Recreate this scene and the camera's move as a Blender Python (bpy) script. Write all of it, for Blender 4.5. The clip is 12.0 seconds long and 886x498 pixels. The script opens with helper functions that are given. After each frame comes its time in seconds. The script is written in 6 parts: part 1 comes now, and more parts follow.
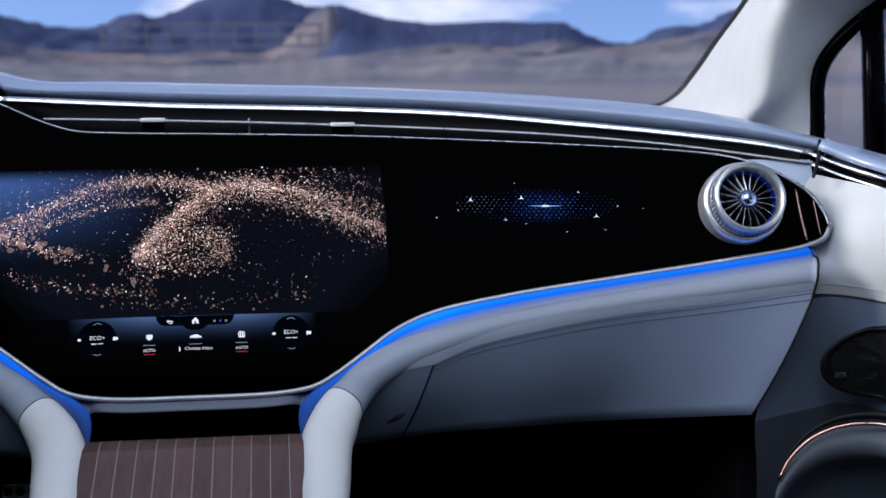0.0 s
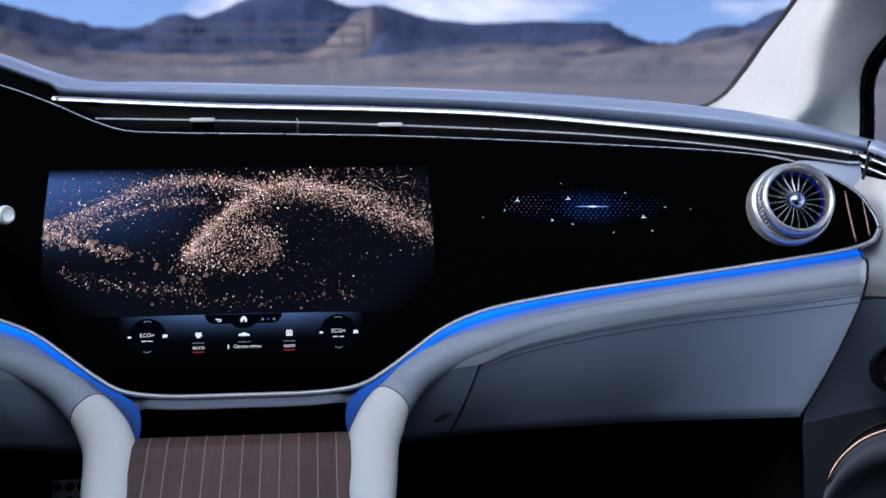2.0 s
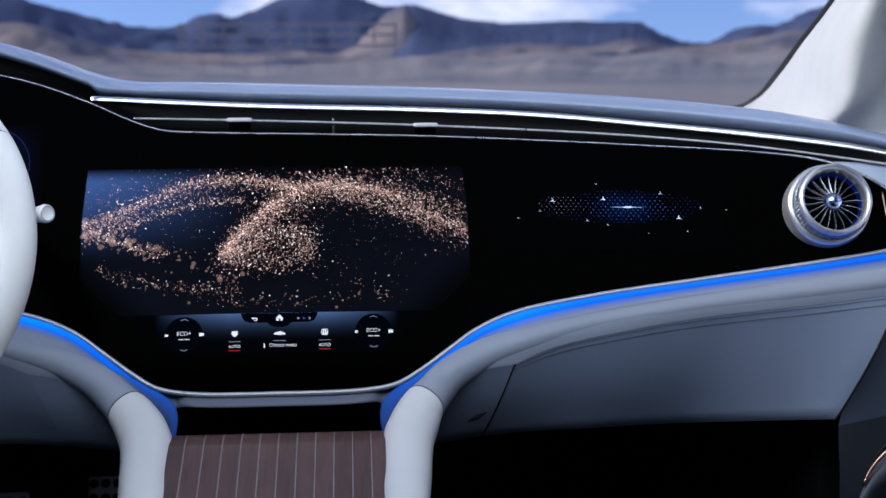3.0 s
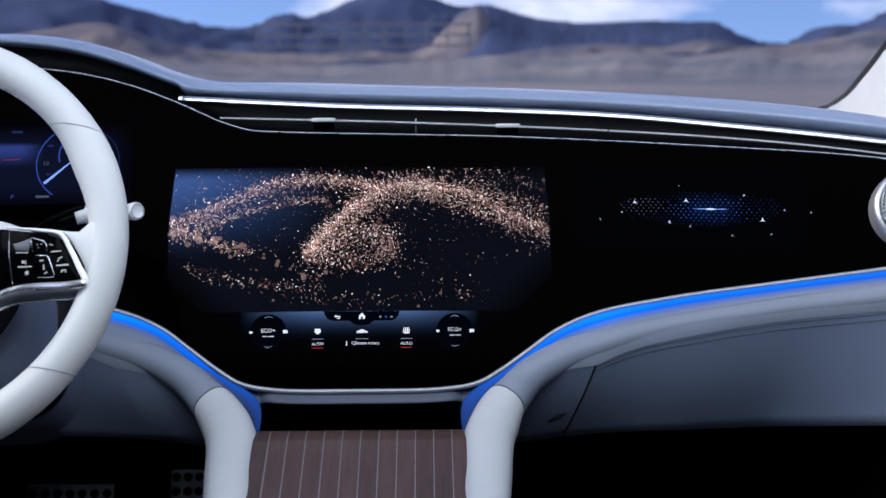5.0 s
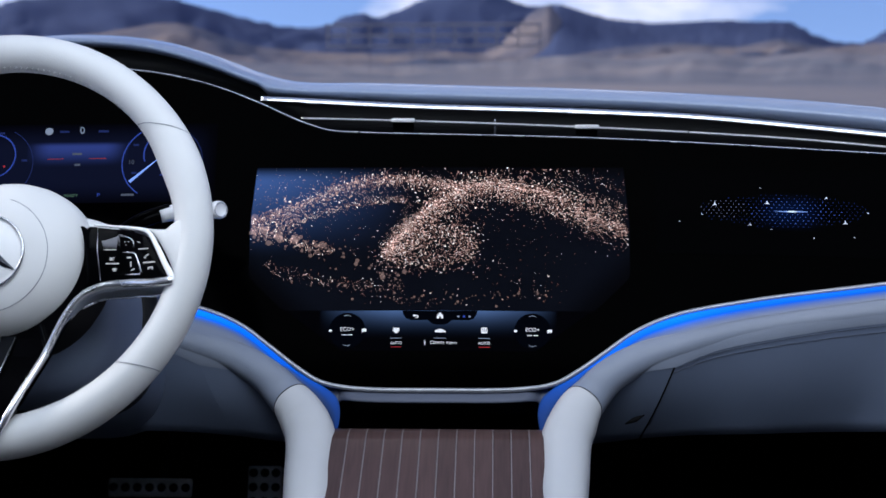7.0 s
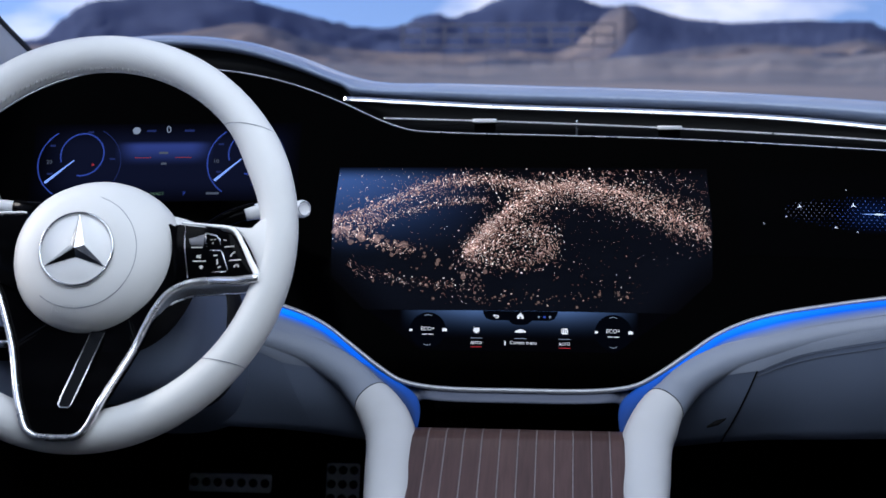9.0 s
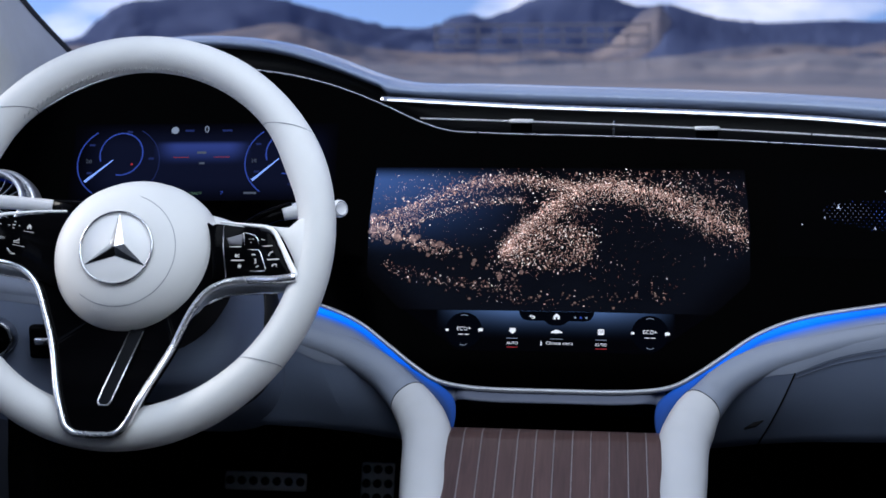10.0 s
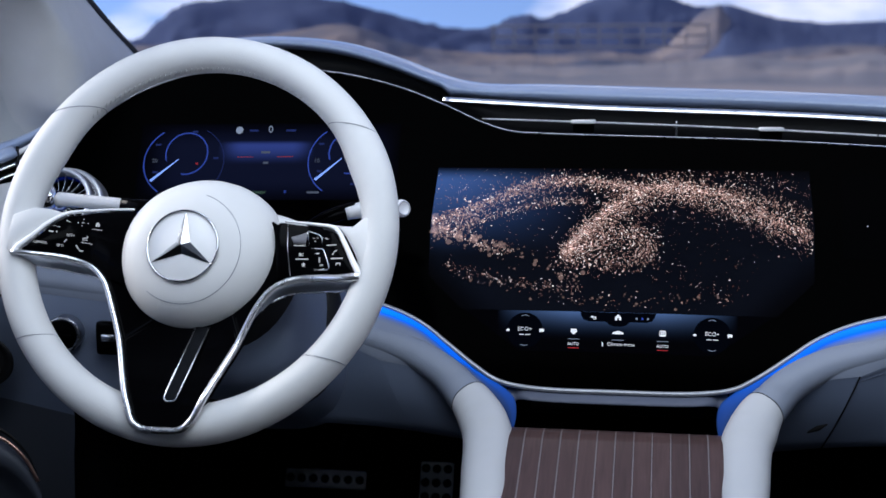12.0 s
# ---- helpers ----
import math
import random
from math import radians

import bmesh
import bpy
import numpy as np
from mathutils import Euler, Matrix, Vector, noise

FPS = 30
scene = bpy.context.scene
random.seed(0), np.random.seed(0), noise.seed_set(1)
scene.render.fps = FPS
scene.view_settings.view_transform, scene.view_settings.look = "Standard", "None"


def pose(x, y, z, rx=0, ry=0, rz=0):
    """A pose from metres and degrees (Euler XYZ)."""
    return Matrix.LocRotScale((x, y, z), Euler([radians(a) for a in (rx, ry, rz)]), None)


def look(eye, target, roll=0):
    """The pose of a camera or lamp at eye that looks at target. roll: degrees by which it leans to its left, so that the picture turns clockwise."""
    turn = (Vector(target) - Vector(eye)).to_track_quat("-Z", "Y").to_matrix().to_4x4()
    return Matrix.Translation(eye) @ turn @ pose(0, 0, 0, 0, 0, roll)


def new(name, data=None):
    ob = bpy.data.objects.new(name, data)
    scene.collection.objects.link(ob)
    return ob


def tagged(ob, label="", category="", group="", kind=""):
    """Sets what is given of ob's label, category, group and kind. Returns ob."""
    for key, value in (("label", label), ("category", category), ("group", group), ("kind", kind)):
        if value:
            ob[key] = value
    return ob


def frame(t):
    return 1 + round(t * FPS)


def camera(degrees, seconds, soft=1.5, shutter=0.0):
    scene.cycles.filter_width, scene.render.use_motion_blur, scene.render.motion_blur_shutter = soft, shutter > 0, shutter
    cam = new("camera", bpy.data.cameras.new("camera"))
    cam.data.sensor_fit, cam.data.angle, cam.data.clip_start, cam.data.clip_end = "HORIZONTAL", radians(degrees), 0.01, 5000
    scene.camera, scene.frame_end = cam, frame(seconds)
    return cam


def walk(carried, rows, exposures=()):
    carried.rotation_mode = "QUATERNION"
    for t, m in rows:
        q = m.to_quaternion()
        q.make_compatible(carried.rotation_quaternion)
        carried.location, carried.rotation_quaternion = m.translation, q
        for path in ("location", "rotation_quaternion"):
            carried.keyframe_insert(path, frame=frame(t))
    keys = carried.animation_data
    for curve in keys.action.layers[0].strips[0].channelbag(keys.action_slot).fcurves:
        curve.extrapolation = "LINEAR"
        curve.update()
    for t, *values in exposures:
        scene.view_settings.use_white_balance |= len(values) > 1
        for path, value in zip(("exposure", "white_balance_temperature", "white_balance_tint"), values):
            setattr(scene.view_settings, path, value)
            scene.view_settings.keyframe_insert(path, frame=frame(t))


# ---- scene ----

from functools import lru_cache

cam = camera(37.0, 12.0, soft=1.6)
# seconds, eye x y z, yaw, pitch, roll
ROWS = [
    (0.0, 0.0938, -1.3826, 0.7627, -7.003, -7.840, -0.475),
    (0.5, 0.0929, -1.3831, 0.7628, -6.636, -7.839, -0.474),
    (1.0, 0.0916, -1.3840, 0.7630, -6.268, -7.838, -0.468),
    (1.5, 0.0900, -1.3852, 0.7632, -5.803, -7.835, -0.458),
    (2.0, 0.0880, -1.3866, 0.7635, -5.181, -7.832, -0.444),
    (2.5, 0.0858, -1.3882, 0.7638, -4.566, -7.829, -0.427),
    (3.0, 0.0834, -1.3898, 0.7641, -3.830, -7.825, -0.408),
    (5.0, 0.0726, -1.3964, 0.7653, -0.691, -7.809, -0.323),
    (5.5, 0.0699, -1.3979, 0.7656, 0.081, -7.805, -0.301),
    (6.0, 0.0671, -1.3993, 0.7659, 0.811, -7.801, -0.280),
    (6.5, 0.0645, -1.4005, 0.7661, 1.534, -7.797, -0.260),
    (7.0, 0.0620, -1.4016, 0.7663, 2.302, -7.793, -0.242),
    (9.0, 0.0530, -1.4050, 0.7667, 5.465, -7.775, -0.185),
    (9.5, 0.0511, -1.4058, 0.7668, 6.148, -7.769, -0.175),
    (10.0, 0.0494, -1.4066, 0.7668, 6.901, -7.764, -0.167),
    (10.5, 0.0478, -1.4074, 0.7668, 7.542, -7.757, -0.160),
    (11.0, 0.0463, -1.4084, 0.7668, 8.187, -7.749, -0.155),
    (11.5, 0.0450, -1.4097, 0.7667, 8.806, -7.741, -0.151),
    (12.0, 0.0438, -1.4112, 0.7667, 9.338, -7.731, -0.149),
]
walk(cam, [(t, look((x, y, z), (x - math.sin(radians(yw)) * math.cos(radians(pt)), y + math.cos(radians(yw)) * math.cos(radians(pt)), z + math.sin(radians(pt))), rl)) for t, x, y, z, yw, pt, rl in ROWS])
cam.data.dof.use_dof = True
cam.data.dof.focus_distance = 1.34
cam.data.dof.aperture_fstop = 8.5

# ---- world and light ----
world = bpy.data.worlds.new("world")
scene.world = world
world.use_nodes = True
wn = world.node_tree.nodes
sky = wn.new("ShaderNodeTexSky")
sky.sky_type, sky.sun_disc = "NISHITA", False
sky.sun_elevation, sky.sun_rotation = radians(25), radians(275)
sky.altitude, sky.air_density, sky.dust_density, sky.ozone_density = 800, 1.0, 0.3, 3.0
# scattered white clouds
wc = wn.new("ShaderNodeTexCoord")
wm = wn.new("ShaderNodeMapping")
wm.inputs["Scale"].default_value = (5, 5, 14)
cl = wn.new("ShaderNodeTexNoise")
cl.inputs["Scale"].default_value, cl.inputs["Detail"].default_value = 1.0, 7
cr = wn.new("ShaderNodeMapRange")
cr.inputs["From Min"].default_value, cr.inputs["From Max"].default_value = 0.50, 0.74
cm = wn.new("ShaderNodeMix")
cm.data_type = "RGBA"
cm.inputs["B"].default_value = (9.4, 8.9, 9.3, 1)
wl = world.node_tree.links
lift = wn.new("ShaderNodeVectorMath")
lift.operation = "ADD"
lift.inputs[1].default_value = (0, 0, 0.20)
wl.new(wc.outputs["Generated"], lift.inputs[0])
wl.new(lift.outputs[0], sky.inputs["Vector"])
wl.new(wc.outputs["Generated"], wm.inputs["Vector"])
wl.new(wm.outputs[0], cl.inputs["Vector"])
wl.new(cl.outputs["Fac"], cr.inputs["Value"])
wl.new(cr.outputs[0], cm.inputs["Factor"])
tint = wn.new("ShaderNodeMix")
tint.data_type, tint.blend_type = "RGBA", "MULTIPLY"
tint.inputs["Factor"].default_value = 1.0
tint.inputs["B"].default_value = (1.04, 1.0, 1.22, 1)
wl.new(sky.outputs[0], tint.inputs["A"])
wl.new(tint.outputs["Result"], cm.inputs["A"])
wl.new(cm.outputs["Result"], wn["Background"].inputs[0])
wn["Background"].inputs[1].default_value = 0.17

sun = new("sun", bpy.data.lights.new("sun", "SUN"))
sun.data.energy, sun.data.angle, sun.data.color = 3.1, radians(19), (1.0, 0.97, 0.94)
sun.matrix_world = look((-60, 5, 28), (0, 0, 0))


def area_lamp(name, at, to, sx, sy, watts, colour):
    lamp = new(name, bpy.data.lights.new(name, "AREA"))
    lamp.data.shape, lamp.data.size, lamp.data.size_y = "RECTANGLE", sx, sy
    lamp.data.energy, lamp.data.color = watts, colour
    lamp.matrix_world = look(at, to)
    return lamp


# Roof lamp added as fill; it spreads back past the roof opening.
area_lamp("roof_fill_lamp", (0, -0.74, 1.17), (0, -0.74, 0), 1.0, 0.86, 10.4, (0.77, 0.87, 1.0))
area_lamp("sky_through_side_window", (-0.80, -0.36, 0.90), (0.3, -0.30, 0.66), 0.8, 0.30, 0.6, (0.74, 0.84, 1.0))
scene.view_settings.exposure = 0.0


# ---- materials ----
def mat(name, base, rough=0.5, metal=0.0, spec=0.5, var=0.0, scale=20.0, bump=0.0, bscale=400.0, emit=None, power=0.0, coat=0.0, var2=0.0, second=None):
    m = bpy.data.materials.new(name)
    m.use_nodes = True
    nt = m.node_tree
    b = nt.nodes["Principled BSDF"]
    b.inputs["Base Color"].default_value = (*base, 1)
    b.inputs["Roughness"].default_value = rough
    b.inputs["Metallic"].default_value = metal
    b.inputs["Specular IOR Level"].default_value = spec
    b.inputs["Coat Weight"].default_value = coat
    b.inputs["Coat Roughness"].default_value = 0.08
    if emit:
        b.inputs["Emission Color"].default_value = (*emit, 1)
        b.inputs["Emission Strength"].default_value = power
    tc = nt.nodes.new("ShaderNodeTexCoord")
    if var or second:
        n = nt.nodes.new("ShaderNodeTexNoise")
        n.inputs["Scale"].default_value, n.inputs["Detail"].default_value = scale, 6
        nt.links.new(tc.outputs["Object"], n.inputs["Vector"])
        mix = nt.nodes.new("ShaderNodeMix")
        mix.data_type = "RGBA"
        other = second or tuple(max(0, v * (1 - var)) for v in base)
        mix.inputs["A"].default_value = (*other, 1)
        mix.inputs["B"].default_value = (*base, 1)
        ramp = nt.nodes.new("ShaderNodeMapRange")
        ramp.inputs["From Min"].default_value, ramp.inputs["From Max"].default_value = 0.35, 0.65
        nt.links.new(n.outputs["Fac"], ramp.inputs["Value"])
        nt.links.new(ramp.outputs[0], mix.inputs["Factor"])
        nt.links.new(mix.outputs["Result"], b.inputs["Base Color"])
        rr = nt.nodes.new("ShaderNodeMapRange")
        rr.inputs["To Min"].default_value, rr.inputs["To Max"].default_value = max(0.02, rough * 0.85), min(1, rough * 1.15)
        nt.links.new(n.outputs["Fac"], rr.inputs["Value"])
        nt.links.new(rr.outputs[0], b.inputs["Roughness"])
    if bump:
        v = nt.nodes.new("ShaderNodeTexVoronoi")
        v.inputs["Scale"].default_value = bscale
        nt.links.new(tc.outputs["Object"], v.inputs["Vector"])
        n2 = nt.nodes.new("ShaderNodeTexNoise")
        n2.inputs["Scale"].default_value, n2.inputs["Detail"].default_value = bscale * 0.15, 5
        nt.links.new(tc.outputs["Object"], n2.inputs["Vector"])
        add = nt.nodes.new("ShaderNodeMath")
        nt.links.new(v.outputs["Distance"], add.inputs[0])
        nt.links.new(n2.outputs["Fac"], add.inputs[1])
        bp = nt.nodes.new("ShaderNodeBump")
        bp.inputs["Strength"].default_value, bp.inputs["Distance"].default_value = bump, 0.0006
        nt.links.new(add.outputs[0], bp.inputs["Height"])
        nt.links.new(bp.outputs[0], b.inputs["Normal"])
    return m


def glow(name, colour, power):
    return mat(name, tuple(0.35 * v for v in colour), 0.6, 0, 0.0, emit=colour, power=power)


LEATHER = mat("pale_leather", (0.62, 0.625, 0.64), 0.42, spec=0.4, var=0.06, scale=9, bump=0.16, bscale=900)
WHEEL_LEATHER = mat("white_wheel_leather", (0.70, 0.70, 0.695), 0.52, spec=0.30, var=0.07, scale=14, bump=0.12, bscale=1100)
RING_METAL = mat("satin_silver_ring", (0.78, 0.79, 0.82), 0.32, metal=0.82, var=0.05, scale=60)
BLADE_METAL = mat("satin_blade_metal", (0.72, 0.72, 0.75), 0.3, metal=0.6, var=0.05, scale=60)
# The legs' leather again, toned down to carry the bolster's shade.
PAD_LEATHER = mat("shade_toned_pad_leather", (0.27, 0.305, 0.38), 0.45, spec=0.35, var=0.08, scale=9, bump=0.16, bscale=900)
# Darker, bluer copy of the pale leather; shade is put into its colour.
LOWER_LEATHER = mat("shade_toned_lower_leather", (0.170, 0.208, 0.295), 0.45, spec=0.35, var=0.08, scale=9, bump=0.16, bscale=900)
# Charcoal of the armrest; on the foot panel it stands for shade.
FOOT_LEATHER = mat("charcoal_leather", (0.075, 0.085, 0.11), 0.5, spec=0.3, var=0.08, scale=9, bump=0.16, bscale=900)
DASH_LEATHER = mat("blue_grey_leather", (0.31, 0.39, 0.56), 0.36, spec=0.8, var=0.08, scale=8, bump=0.2, bscale=900, coat=0.7)
PILLAR_CLOTH = mat("pale_pillar_lining", (0.57, 0.57, 0.56), 0.75, spec=0.25, var=0.05, scale=30, bump=0.2, bscale=1500)
GLASS_BLACK = mat("black_display_glass", (0.0003, 0.0003, 0.0004), 0.10, spec=0.003, var=0.3, scale=3)
GLOSS_BLACK = mat("gloss_black_plastic", (0.0015, 0.0015, 0.002), 0.12, spec=0.03, var=0.2, scale=12)
MATT_BLACK = mat("matt_black_plastic", (0.006, 0.006, 0.007), 0.55, spec=0.25, var=0.2, scale=40, bump=0.1)
CARPET = mat("black_carpet", (0.008, 0.008, 0.009), 0.95, spec=0.1, var=0.35, scale=120, bump=0.6, bscale=600)
CHROME = mat("satin_chrome", (0.80, 0.81, 0.83), 0.27, metal=1, var=0.05, scale=30)
FRAME_METAL = mat("satin_frame_metal", (0.40, 0.41, 0.44), 0.42, metal=0.7, var=0.06, scale=40)
BRIGHT_CHROME = mat("bright_chrome", (0.90, 0.90, 0.91), 0.09, metal=1, var=0.03, scale=30)
BADGE_METAL = mat("polished_badge_metal", (0.55, 0.56, 0.58), 0.10, metal=1, var=0.03, scale=30)
STRIP_METAL = mat("brushed_trim_metal", (0.97, 0.97, 0.97), 0.32, metal=0.1, var=0.03, scale=60)
TRIM_BRIGHT = mat("polished_trim_strip", (0.94, 0.94, 0.95), 0.26, metal=1, var=0.03, scale=60)
LEDGE = mat("mid_grey_leather", (0.12, 0.135, 0.18), 0.5, spec=0.3, var=0.08, scale=9, bump=0.16, bscale=900)
DARK_METAL = mat("dark_blade_metal", (0.42, 0.43, 0.46), 0.28, metal=1, var=0.1, scale=60)
COPPER = mat("rose_copper_trim", (0.78, 0.46, 0.36), 0.28, metal=1, var=0.05, scale=60)
RUBBER = mat("black_rubber", (0.012, 0.012, 0.012), 0.7, var=0.2, scale=80)
INLAY = mat("pale_metal_inlay", (0.33, 0.29, 0.29), 0.4, metal=0.4, var=0.05, scale=80)
THREAD = mat("pale_thread", (0.52, 0.52, 0.52), 0.7)
SOFT_SEAM = mat("leather_seam", (0.105, 0.122, 0.165), 0.7)
SEAM = mat("seam_shadow_gap", (0.03, 0.03, 0.035), 0.8)


def light_guide():
    """A frosted blue light guide set in the leather: brightest along its middle, fading at its ends. The glow spilling
    onto the leather is painted into its lower edge.
    """
    m = bpy.data.materials.new("blue_guide_and_spill")
    m.use_nodes = True
    nt = m.node_tree
    b = nt.nodes["Principled BSDF"]
    b.inputs["Roughness"].default_value = 0.6
    b.inputs["Specular IOR Level"].default_value = 0.06
    uv = nt.nodes.new("ShaderNodeUVMap")
    sep = nt.nodes.new("ShaderNodeSeparateXYZ")
    nt.links.new(uv.outputs[0], sep.inputs[0])
    across = nt.nodes.new("ShaderNodeValToRGB")
    e = across.color_ramp.elements
    e[0].position, e[0].color = 0.0, (0.0, 0.05, 0.32, 1)
    e[1].position, e[1].color = 1.0, (0, 0, 0, 1)
    for pos, c in ((0.12, (0.0, 0.105, 0.72, 1)), (0.42, (0.0, 0.090, 0.62, 1)), (0.60, (0.0, 0.055, 0.36, 1)), (0.76, (0.0, 0.025, 0.155, 1)), (0.90, (0.0, 0.007, 0.042, 1))):
        x = e.new(pos)
        x.color = c
    nt.links.new(sep.outputs["X"], across.inputs[0])
    # leather colour at the lower edge, so the emission reads as spilled glow
    skin = nt.nodes.new("ShaderNodeValToRGB")
    skin.color_ramp.elements[0].position, skin.color_ramp.elements[0].color = 0.55, (0.004, 0.006, 0.012, 1)
    skin.color_ramp.elements[1].position, skin.color_ramp.elements[1].color = 1.0, (0.26, 0.295, 0.375, 1)
    nt.links.new(sep.outputs["X"], skin.inputs[0])
    end = nt.nodes.new("ShaderNodeMapRange")
    end.interpolation_type = "SMOOTHSTEP"
    end.inputs["From Min"].default_value, end.inputs["From Max"].default_value = 0.78, 0.96
    nt.links.new(sep.outputs["Y"], end.inputs["Value"])
    # ends go to a deep blue base that stands for glow in the corner
    hide = nt.nodes.new("ShaderNodeMix")
    hide.data_type = "RGBA"
    hide.inputs["B"].default_value = (0.025, 0.045, 0.11, 1)
    nt.links.new(end.outputs[0], hide.inputs["Factor"])
    nt.links.new(skin.outputs[0], hide.inputs["A"])
    nt.links.new(hide.outputs["Result"], b.inputs["Base Color"])
    lengthways = nt.nodes.new("ShaderNodeValToRGB")
    f = lengthways.color_ramp.elements
    f[0].position, f[0].color = 0.0, (0.65, 0.65, 0.65, 1)
    f[1].position, f[1].color = 1.0, (0.05, 0.05, 0.05, 1)
    for pos, v in ((0.15, 0.80), (0.55, 0.95), (0.67, 1.25), (0.74, 0.95), (0.80, 0.70), (0.86, 0.42), (0.91, 0.22), (0.95, 0.11)):
        x = f.new(pos)
        x.color = (v, v, v, 1)
    nt.links.new(sep.outputs["Y"], lengthways.inputs[0])
    nt.links.new(across.outputs[0], b.inputs["Emission Color"])
    k = nt.nodes.new("ShaderNodeMath")
    k.operation = "MULTIPLY"
    k.inputs[1].default_value = 2.3
    nt.links.new(lengthways.outputs[0], k.inputs[0])
    nt.links.new(k.outputs[0], b.inputs["Emission Strength"])
    return m


LIGHT_GUIDE = light_guide()
WHITE_INK = glow("white_display_ink", (0.86, 0.90, 1.0), 0.70)
DIM_INK = glow("dim_display_ink", (0.30, 0.36, 0.48), 0.5)
RED_INK = glow("red_display_ink", (0.75, 0.06, 0.08), 0.28)
BLUE_INK = glow("blue_display_ink", (0.06, 0.12, 0.62), 0.33)
GREEN_INK = glow("green_display_ink", (0.16, 0.3, 0.2), 0.22)
PAD_INK = glow("white_button_print", (0.8, 0.82, 0.86), 0.38)


def wood_material():
    m = mat("striped_open_pore_wood", (0.12, 0.075, 0.072), 0.42, spec=0.35, coat=0.25)
    nt = m.node_tree
    b = nt.nodes["Principled BSDF"]
    tc = nt.nodes.new("ShaderNodeTexCoord")
    mp = nt.nodes.new("ShaderNodeMapping")
    mp.inputs["Scale"].default_value = (260, 9, 60)
    info = nt.nodes.new("ShaderNodeObjectInfo")
    nt.links.new(tc.outputs["Object"], mp.inputs["Vector"])
    n = nt.nodes.new("ShaderNodeTexNoise")
    n.inputs["Scale"].default_value, n.inputs["Detail"].default_value = 1.0, 8
    nt.links.new(mp.outputs[0], n.inputs["Vector"])
    ramp = nt.nodes.new("ShaderNodeValToRGB")
    ramp.color_ramp.elements[0].position, ramp.color_ramp.elements[0].color = 0.25, (0.062, 0.034, 0.031, 1)
    ramp.color_ramp.elements[1].position, ramp.color_ramp.elements[1].color = 0.78, (0.105, 0.060, 0.055, 1)
    nt.links.new(n.outputs["Fac"], ramp.inputs[0])
    hs = nt.nodes.new("ShaderNodeHueSaturation")
    mr = nt.nodes.new("ShaderNodeMapRange")
    mr.inputs["To Min"].default_value, mr.inputs["To Max"].default_value = 0.85, 1.15
    nt.links.new(info.outputs["Random"], mr.inputs["Value"])
    nt.links.new(mr.outputs[0], hs.inputs["Value"])
    nt.links.new(ramp.outputs[0], hs.inputs["Color"])
    nt.links.new(hs.outputs[0], b.inputs["Base Color"])
    bp = nt.nodes.new("ShaderNodeBump")
    bp.inputs["Strength"].default_value, bp.inputs["Distance"].default_value = 0.25, 0.0004
    nt.links.new(n.outputs["Fac"], bp.inputs["Height"])
    nt.links.new(bp.outputs[0], b.inputs["Normal"])
    return m


WOOD = wood_material()


def glass_material():
    m = bpy.data.materials.new("clear_window_glass")
    m.use_nodes = True
    nt = m.node_tree
    nt.nodes.remove(nt.nodes["Principled BSDF"])
    t = nt.nodes.new("ShaderNodeBsdfTransparent")
    t.inputs[0].default_value = (0.93, 0.95, 0.96, 1)
    g = nt.nodes.new("ShaderNodeBsdfGlossy")
    g.inputs["Roughness"].default_value = 0.02
    mx = nt.nodes.new("ShaderNodeMixShader")
    mx.inputs[0].default_value = 0.02
    nt.links.new(t.outputs[0], mx.inputs[1])
    nt.links.new(g.outputs[0], mx.inputs[2])
    nt.links.new(mx.outputs[0], nt.nodes["Material Output"].inputs[0])
    return m


GLASS = glass_material()


# ---- mesh helpers ----
def thing(name, label, category, at=(0, 0, 0), group="", kind=""):
    ob = new(name)
    ob.empty_display_size = 0.05
    ob.location = at
    return tagged(ob, label, category, group, kind)


def part(name, bm, material, parent=None, label="", smooth=True):
    me = bpy.data.meshes.new(name)
    bmesh.ops.recalc_face_normals(bm, faces=bm.faces)
    for fc in bm.faces:
        fc.smooth = smooth
    bm.to_mesh(me)
    bm.free()
    me.materials.append(material)
    ob = new(name, me)
    if parent:
        ob.parent = parent
        ob.matrix_parent_inverse = Matrix.Identity(4)
        root, off = parent, Matrix.Identity(4)
        while root:
            off = root.matrix_basis @ off
            root = root.parent
        ob.matrix_basis = off.inverted()
    if label:
        ob["label"] = label
    return ob


def spline(pts, n):
    """n points along a smooth curve through pts."""
    p = np.array(pts, float)
    d = np.r_[0, np.cumsum(np.sqrt(np.maximum(np.linalg.norm(np.diff(p, axis=0), axis=1), 1e-9)))]
    m = np.gradient(p, d, axis=0)
    s = np.linspace(0, d[-1], n)
    i = np.clip(np.searchsorted(d, s, side="right") - 1, 0, len(d) - 2)
    h = (d[i + 1] - d[i])[:, None]
    u = ((s - d[i]) / h[:, 0])[:, None]
    return p[i] * (1 + 2 * u) * (1 - u) ** 2 + m[i] * h * u * (1 - u) ** 2 + p[i + 1] * u * u * (3 - 2 * u) + m[i + 1] * h * u * u * (u - 1)


def profile(pts):
    """A smooth function z(x) through points sorted by x."""
    q = spline(pts, 400)
    q = q[np.argsort(q[:, 0])]
    return lambda x: float(np.interp(x, q[:, 0], q[:, 1]))


def sheet(rows, closed=False, bm=None):
    """A grid of quads from rows of points. closed: each row is a ring."""
    bm = bm or bmesh.new()
    vs = [[bm.verts.new(Vector(q)) for q in r] for r in rows]
    n = len(vs[0])
    for a, b in zip(vs, vs[1:]):
        for k in range(n if closed else n - 1):
            q = [a[k], a[(k + 1) % n], b[(k + 1) % n], b[k]]
            bm.faces.new(q)
    return bm, vs


